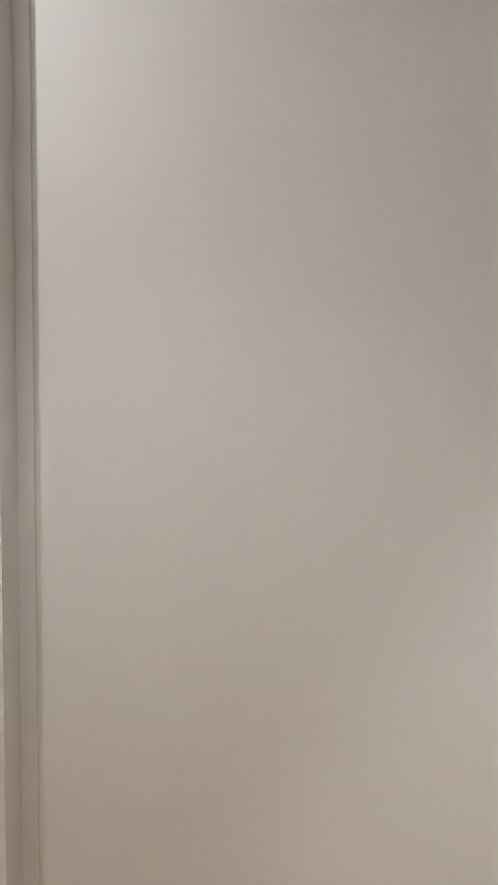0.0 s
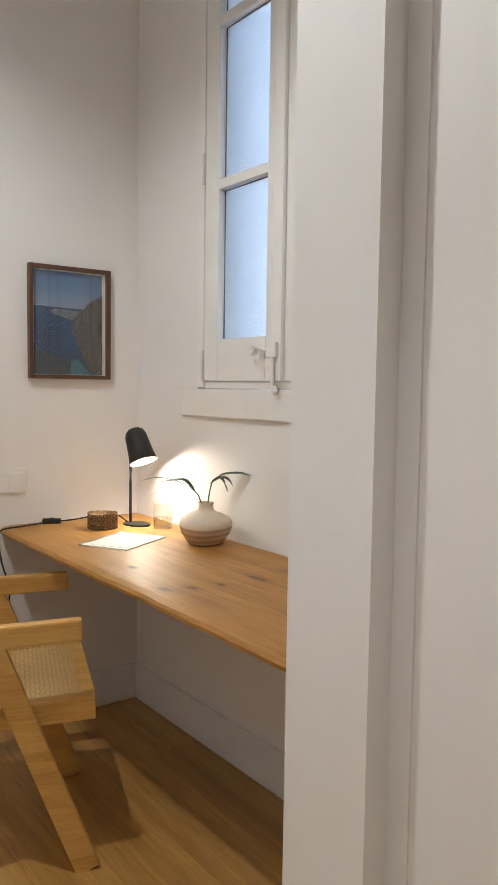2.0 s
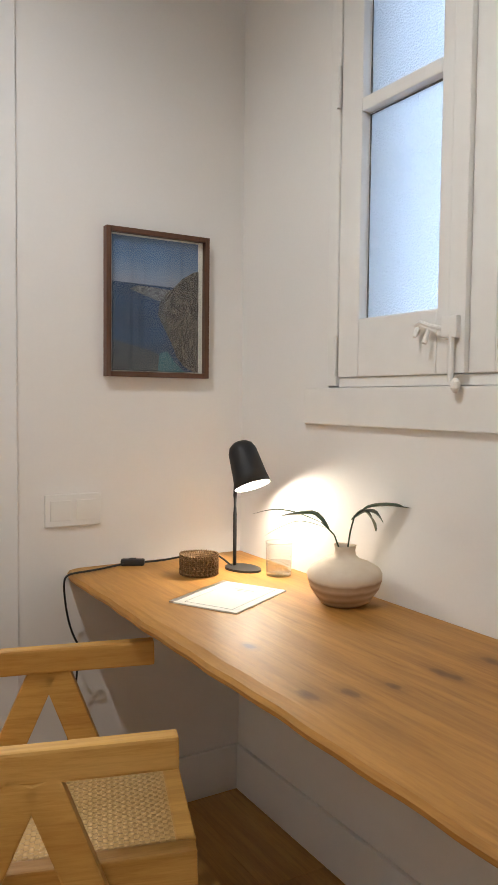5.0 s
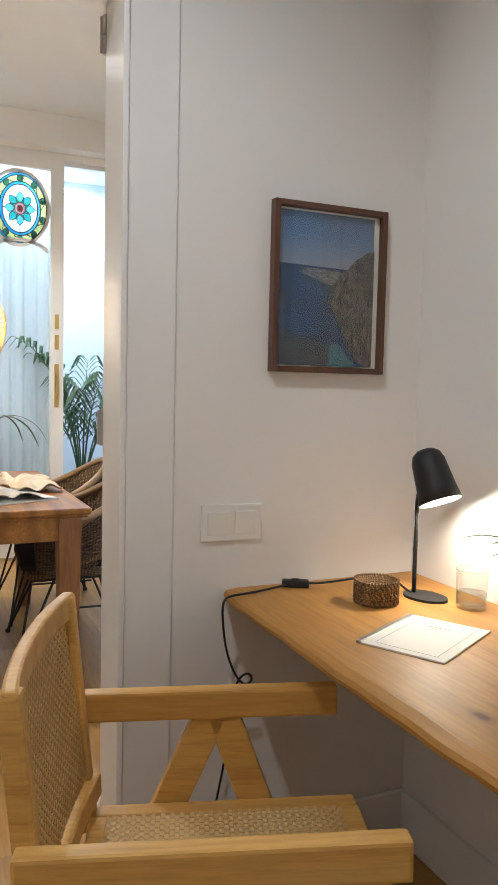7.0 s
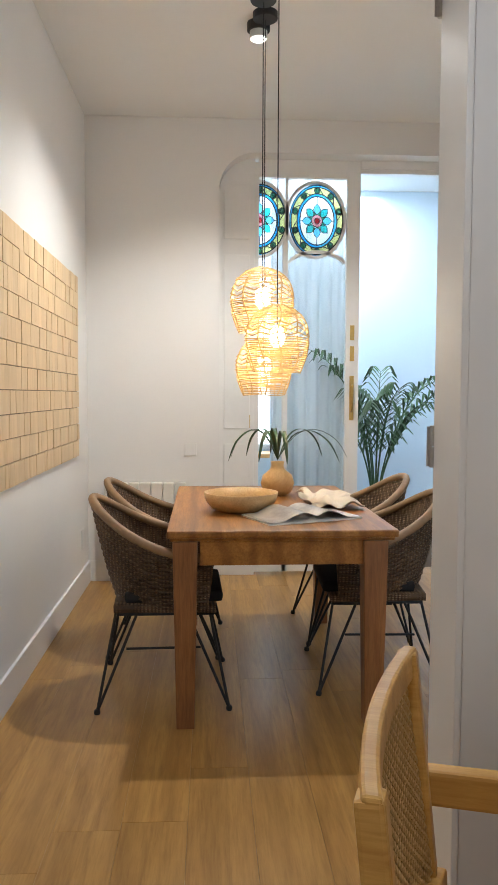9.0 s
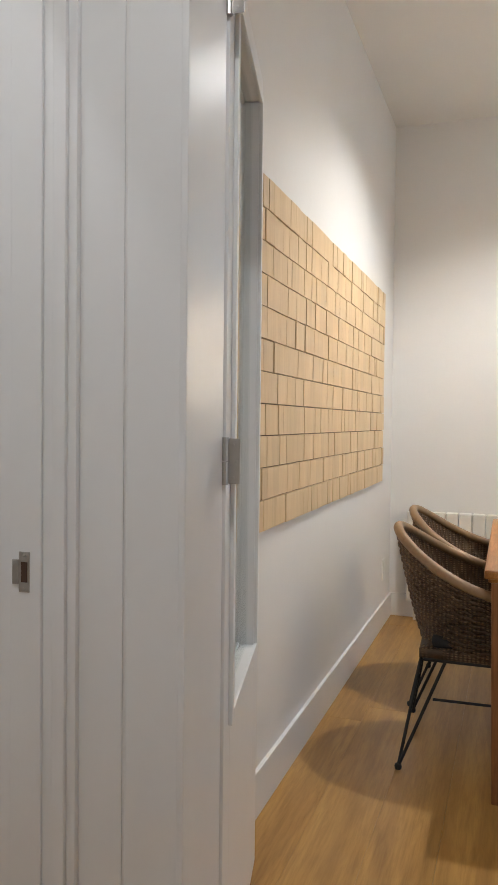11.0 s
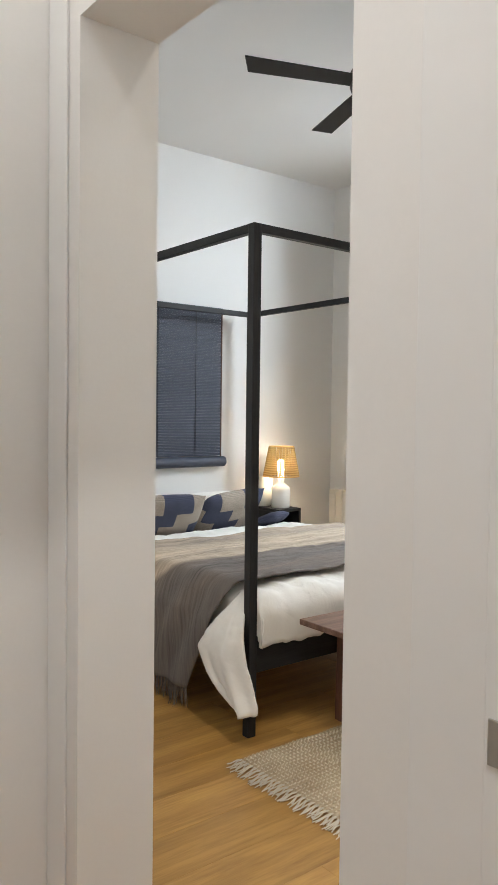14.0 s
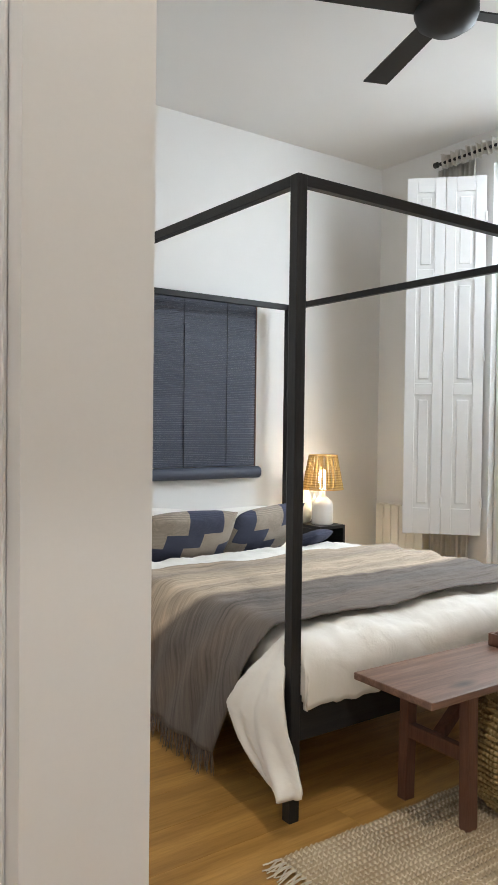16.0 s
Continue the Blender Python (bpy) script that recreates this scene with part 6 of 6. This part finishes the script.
part("handle", bm, plain("cream_ceramic_handle", (0.78, 0.74, 0.66), 0.4, vary=0.02), jug, smooth=True)

# bench at the foot of the bed
bn = thing("bench", pose(-4.345, -1.755, 0, 0, 0, -1), "reddish dark wood plank bench with trestle legs", "bench")
bm = bmesh.new()
bm_box(bm, -0.60, 0.60, -0.158, 0.158, 0.413, 0.436, 0.004)
part("benchtop", bm, M_BENCH, bn)
M_BENCHLEG = wood("reddish_walnut_upright", (0.07, 0.028, 0.018), (0.13, 0.055, 0.035), (0.18, 0.085, 0.055), 0.45, 2, 1.6, 0.06, False)
for sx in (-1, 1):
    for sy in (-1, 1):
        bm = bmesh.new()
        bm_beam(bm, (0.395 * sx, 0.125 * sy, 0.0), (0.395 * sx, 0.118 * sy, 0.413), 0.036, 0.042, 0.003, (1, 0, 0))
        part("leg", bm, M_BENCHLEG, bn)
    bm = bmesh.new()
    bm_box(bm, 0.395 * sx - 0.014, 0.395 * sx + 0.014, -0.108, 0.108, 0.205, 0.250, 0.003)
    part("stretcher", bm, M_BENCHLEG, bn)
    bm = bmesh.new()
    bm_beam(bm, (0.395 * sx - 0.01 * sx, 0, 0.245), (0.18 * sx, 0, 0.413), 0.036, 0.030, 0.003)
    part("brace", bm, M_BENCHLEG, bn)

# basket beside the bench
bs = thing("seagrass_basket", pose(-4.24, -1.60, 0.020), "round bellied seagrass basket with handles", "basket")
bm = bmesh.new()
bm_grid(bm, lambda u, v: ((0.13 + 0.085 * math.sin(math.pi * (0.12 + 0.72 * v))) * math.cos(u * math.tau), (0.13 + 0.085 * math.sin(math.pi * (0.12 + 0.72 * v))) * math.sin(u * math.tau), 0.005 + 0.33 * v), 40, 20, True)
solidify(part("woven_body", bm, weave("seagrass", (0.30, 0.19, 0.07), (0.62, 0.46, 0.22), 20, 20, 30, 0.8, 1.0, 0.01), bs, smooth=True), 0.012)
bm = bmesh.new()
for i in range(1, 19):
    v = i / 19
    r = 0.135 + 0.085 * math.sin(math.pi * (0.12 + 0.72 * v)) + 0.004
    bm_tube(bm, [((r + 0.003 * (-1) ** k) * math.cos(k * math.tau / 40), (r + 0.003 * (-1) ** k) * math.sin(k * math.tau / 40), 0.005 + 0.33 * v) for k in range(41)], 0.007, 5, cap=False)
ob = part("coil", bm, weave("seagrass_coil", (0.34, 0.22, 0.08), (0.66, 0.50, 0.25), 20, 20, 0, 0.8, 0.6, 0.006), bs, smooth=True)
ob["kind"] = "stuff"
tray = thing("wooden_tray", pose(-4.50, -1.75, 0.4362), "dark wooden tray on the bench", "tray")
bm = bmesh.new()
bm_box(bm, -0.16, 0.16, -0.12, 0.12, 0, 0.010, 0.003)
for b in ((-0.16, -0.148, -0.12, 0.12), (0.148, 0.16, -0.12, 0.12), (-0.148, 0.148, -0.12, -0.108), (-0.148, 0.148, 0.108, 0.12)):
    bm_box(bm, *b, 0.0, 0.045, 0.003)
part("tray_body", bm, M_BENCHLEG, tray)

# jute rug with a fringe
rug = thing("jute_rug", pose(-3.385, -1.845, 0), "chunky cream jute rug with a tasselled end", "rug")
RW, RL = 0.95, 1.9
bm = bmesh.new()
nrow = 46
for r in range(nrow):
    y = 0.01 + RW * (r + 0.5) / nrow
    prev = None
    for k in range(210):
        x = -RL * k / 209
        w = 0.0101 * (1 + 0.18 * math.sin(k * 2.1 + r * 1.9))
        z = 0.011 + 0.006 * math.sin(k * math.pi * 0.95 + (r % 2) * math.pi)
        yy = y + 0.004 * noise.noise((x * 3, y * 4, 0)) + 0.010 * noise.noise((x * 1.2, 0, 2.0))
        cur = [bm.verts.new(c) for c in ((x, yy - w, 0.004), (x, yy - w * 0.5, z), (x, yy + w * 0.5, z), (x, yy + w, 0.004))]
        if prev:
            for j in range(3):
                bm.faces.new((prev[j], prev[j + 1], cur[j + 1], cur[j]))
        prev = cur
ob = part("woven_surface", bm, M_RUG, rug, smooth=True)
ob["kind"] = "stuff"
bm = bmesh.new()
rnd = random.Random(31)
for k in range(46):
    y = 0.012 + RW * (k + 0.5) / nrow
    for j in range(4):
        ln = rnd.uniform(0.04, 0.075)
        dy = rnd.uniform(-0.016, 0.016)
        bm_tube(bm, [(-0.006, y, 0.012), (0.012, y + dy * 0.3, 0.014), (ln * 0.7, y + dy, 0.006), (ln, y + dy * 1.5, 0.004)], 0.0032, 4, 0.002)
ob = part("tassel", bm, M_JUTE, rug, "loose jute tassels")
ob["kind"] = "stuff"

# ceiling fan
fan = thing("ceiling_fan", pose(-4.22, -2.005, 2.645), "matt black ceiling fan with flat blades, at rest", "ceiling fan")
bm = bmesh.new()
bm_lathe(bm, [(0.001, -0.075), (0.060, -0.066), (0.100, -0.040), (0.112, -0.008), (0.112, 0.05), (0.098, 0.075), (0.050, 0.090), (0.034, 0.13), (0.022, 0.17)], 40)
part("motor", bm, M_BLACK, fan, smooth=True)
bm = bmesh.new()
bm_tube(bm, [(0, 0, 0.15), (0, 0, CEIL - 2.645 - 0.05)], 0.011, 10)
part("rod", bm, M_BLACK, fan)
bm = bmesh.new()
bm_lathe(bm, [(0.03, CEIL - 2.645 - 0.085), (0.06, CEIL - 2.645 - 0.06), (0.066, CEIL - 2.645)], 28)
part("canopy_cup", bm, M_BLACK, fan, smooth=True)
for a in (-21, -110, 70, 158):
    bm = bmesh.new()
    pts = [(0.10, -0.038), (0.56, -0.048), (0.60, 0.044), (0.10, 0.038)]
    lo = [bm.verts.new((x, y, -0.003)) for x, y in pts]
    hi = [bm.verts.new((x, y, 0.003)) for x, y in pts]
    bm.faces.new(lo[::-1])
    bm.faces.new(hi)
    for k in range(4):
        bm.faces.new((lo[k], lo[(k + 1) % 4], hi[(k + 1) % 4], hi[k]))
    bmesh.ops.transform(bm, matrix=pose(0, 0, 0.005, 0, 0, a) @ pose(0, 0, 0, 11, 0, 0), verts=bm.verts)
    part("blade", bm, M_BLACK, fan)

# balcony door, shutters, curtain
tagged(box_obj("backdrop", -8.4, -8.38, -6.5, 0.0, -1.0, 5.0, glow("daylight_haze", (0.93, 0.97, 1.0), 1.7)), "bright overcast daylight beyond the balcony door", "backdrop", kind="structure")
bd = thing("door_3", pose(BX - 0.10, 0, 0), "white balcony door with glazing bars, bright daylight outside", "door", kind="structure")
bars("door_frame", [(-0.04, 0.05, -3.115, -3.075, 0, 2.795), (-0.04, 0.05, -1.80, -1.755, 0, 2.795), (-0.04, 0.05, -3.075, -1.80, 2.75, 2.795)], M_TRIM, bd)
for y0, y1 in ((-3.073, -2.440), (-2.436, -1.802)):
    bars("casement", [(-0.02, 0.03, y0, y0 + 0.075, 0.02, 2.748), (-0.02, 0.03, y1 - 0.075, y1, 0.02, 2.748), (-0.02, 0.03, y0 + 0.075, y1 - 0.075, 0.02, 0.62), (-0.02, 0.03, y0 + 0.075, y1 - 0.075, 2.66, 2.748), (-0.015, 0.025, y0 + 0.075, y1 - 0.075, 1.245, 1.275), (-0.015, 0.025, y0 + 0.075, y1 - 0.075, 1.905, 1.935)], M_TRIM, bd)
    bars("panel_moulding", [(0.03, 0.038, y0 + 0.11, y1 - 0.11, 0.12, 0.50)], M_TRIM, bd, 0.006)
    bm = bmesh.new()
    bm_box(bm, -0.002, 0.002, y0 + 0.07, y1 - 0.07, 0.61, 2.67)
    p = part("pane", bm, M_GLASS, bd, "clear glass pane")
    p.visible_shadow = False


def shutter(ax, ay, bx, by, z0, z1, label):
    a, b = Vector((ax, ay, 0)), Vector((bx, by, 0))
    ang = math.degrees(math.atan2(by - ay, bx - ax))
    w = (b - a).length
    ob = thing("window_shutter", pose(ax, ay, 0, 0, 0, ang), label, "shutter", "folding shutters")
    s, t = 0.062, 0.024
    bars("shutter_frame", [(0, s, 0, t, z0, z1), (w - s, w, 0, t, z0, z1)] + [(s, w - s, 0, t, q0, q1) for q0, q1 in ((z0, z0 + 0.16), (z0 + 0.86, z0 + 0.93), (z0 + 1.56, z0 + 1.63), (z1 - 0.09, z1))], M_TRIM, ob)
    for q0, q1 in ((z0 + 0.16, z0 + 0.86), (z0 + 0.93, z0 + 1.56), (z0 + 1.63, z1 - 0.09)):
        bars("panel", [(s, w - s, 0.008, t - 0.008, q0, q1)], M_TRIM, ob, 0.0)
        bars("raised_field", [(s + 0.022, w - s - 0.022, 0.003, t - 0.003, q0 + 0.03, q1 - 0.03)], M_TRIM, ob, 0.005)
    for z in (z0 + 0.2, (z0 + z1) / 2, z1 - 0.25):
        bm = bmesh.new()
        bm_tube(bm, [(w, t / 2 - 0.016, z - 0.03), (w, t / 2 - 0.016, z + 0.03)], 0.006, 8)
        part("shutter_hinge", bm, M_OLDWHITE, ob)


shutter(-5.64, -3.482, -5.80, -3.319, 0.535, 2.725, "white painted panelled shutter, folded back")
shutter(-5.802, -3.317, -5.96, -3.140, 0.535, 2.725, "white painted panelled shutter, folded back")
drape("linen_curtain", -5.955, -3.50, -3.22, 0.03, 2.84, 7, 0.022, M_CURTAIN, "gathered natural linen curtain pulled aside", seed=4)
bm = bmesh.new()
def ruffle(u, v):
    return (-5.905 + 0.018 * math.sin(u * 70) * (0.5 + v), -3.44 + 0.42 * u, 2.825 + 0.08 * v + 0.008 * math.sin(u * 43))
bm_grid(bm, ruffle, 120, 5)
solidify(tagged(finish("curtain_heading", bm, M_CURTAIN, True), "ruffled curtain heading on the rod", "curtain"), 0.003)
rod = thing("curtain_rod", pose(-5.905, 0, 2.862), "black metal curtain rod on wall brackets", "curtain rod")
bm = bmesh.new()
bm_tube(bm, [(0, -3.47, 0), (0, -1.2, 0)], 0.010, 10)
part("rod", bm, M_BLACK, rod)
bm = bmesh.new()
bm_lathe(bm, [(0.010, -0.02), (0.018, -0.012), (0.018, 0.012), (0.010, 0.02)], 16)
bmesh.ops.transform(bm, matrix=pose(0, -3.488, 0, 90, 0, 0), verts=bm.verts)
part("finial", bm, M_BLACK, rod)
for y in (-3.465, -1.3):
    bm = bmesh.new()
    bm_tube(bm, [(-0.094, y, 0), (0, y, 0)], 0.007, 8)
    part("bracket", bm, M_BLACK, rod)
radiator(BX, -3.965, -3.54, 0.14, 0.665, 6, "cream column radiator under the shutters")
# floor planks, each a piece of the floor
def planks(x0, x1, y0, y1, width, length, seed):
    rnd = random.Random(seed)
    cache = {}
    y, row = y0, 0
    while y < y1 - 0.005:
        w = min(width, y1 - y)
        x = x0 - rnd.random() * length
        while x < x1:
            a, b = max(x, x0), min(x + length, x1)
            if b - a > 0.02:
                key = (round(b - a, 3), round(w, 3))
                if key not in cache:
                    bm = bmesh.new()
                    bm_box(bm, 0.0004, b - a - 0.0004, 0.0003, w - 0.0003, -0.012, 0.0, 0.0006)
                    bmesh.ops.recalc_face_normals(bm, faces=bm.faces)
                    me = bpy.data.meshes.new("plank")
                    bm.to_mesh(me)
                    bm.free()
                    me.materials.append(M_FLOOR)
                    cache[key] = me
                ob = new("plank", cache[key])
                ob.location, ob.parent = (a, y, 0), floor
            x += length
        y, row = y + width, row + 1


planks(-6.3, 1.4, -4.06, 3.1, 0.19, 1.5, 4)
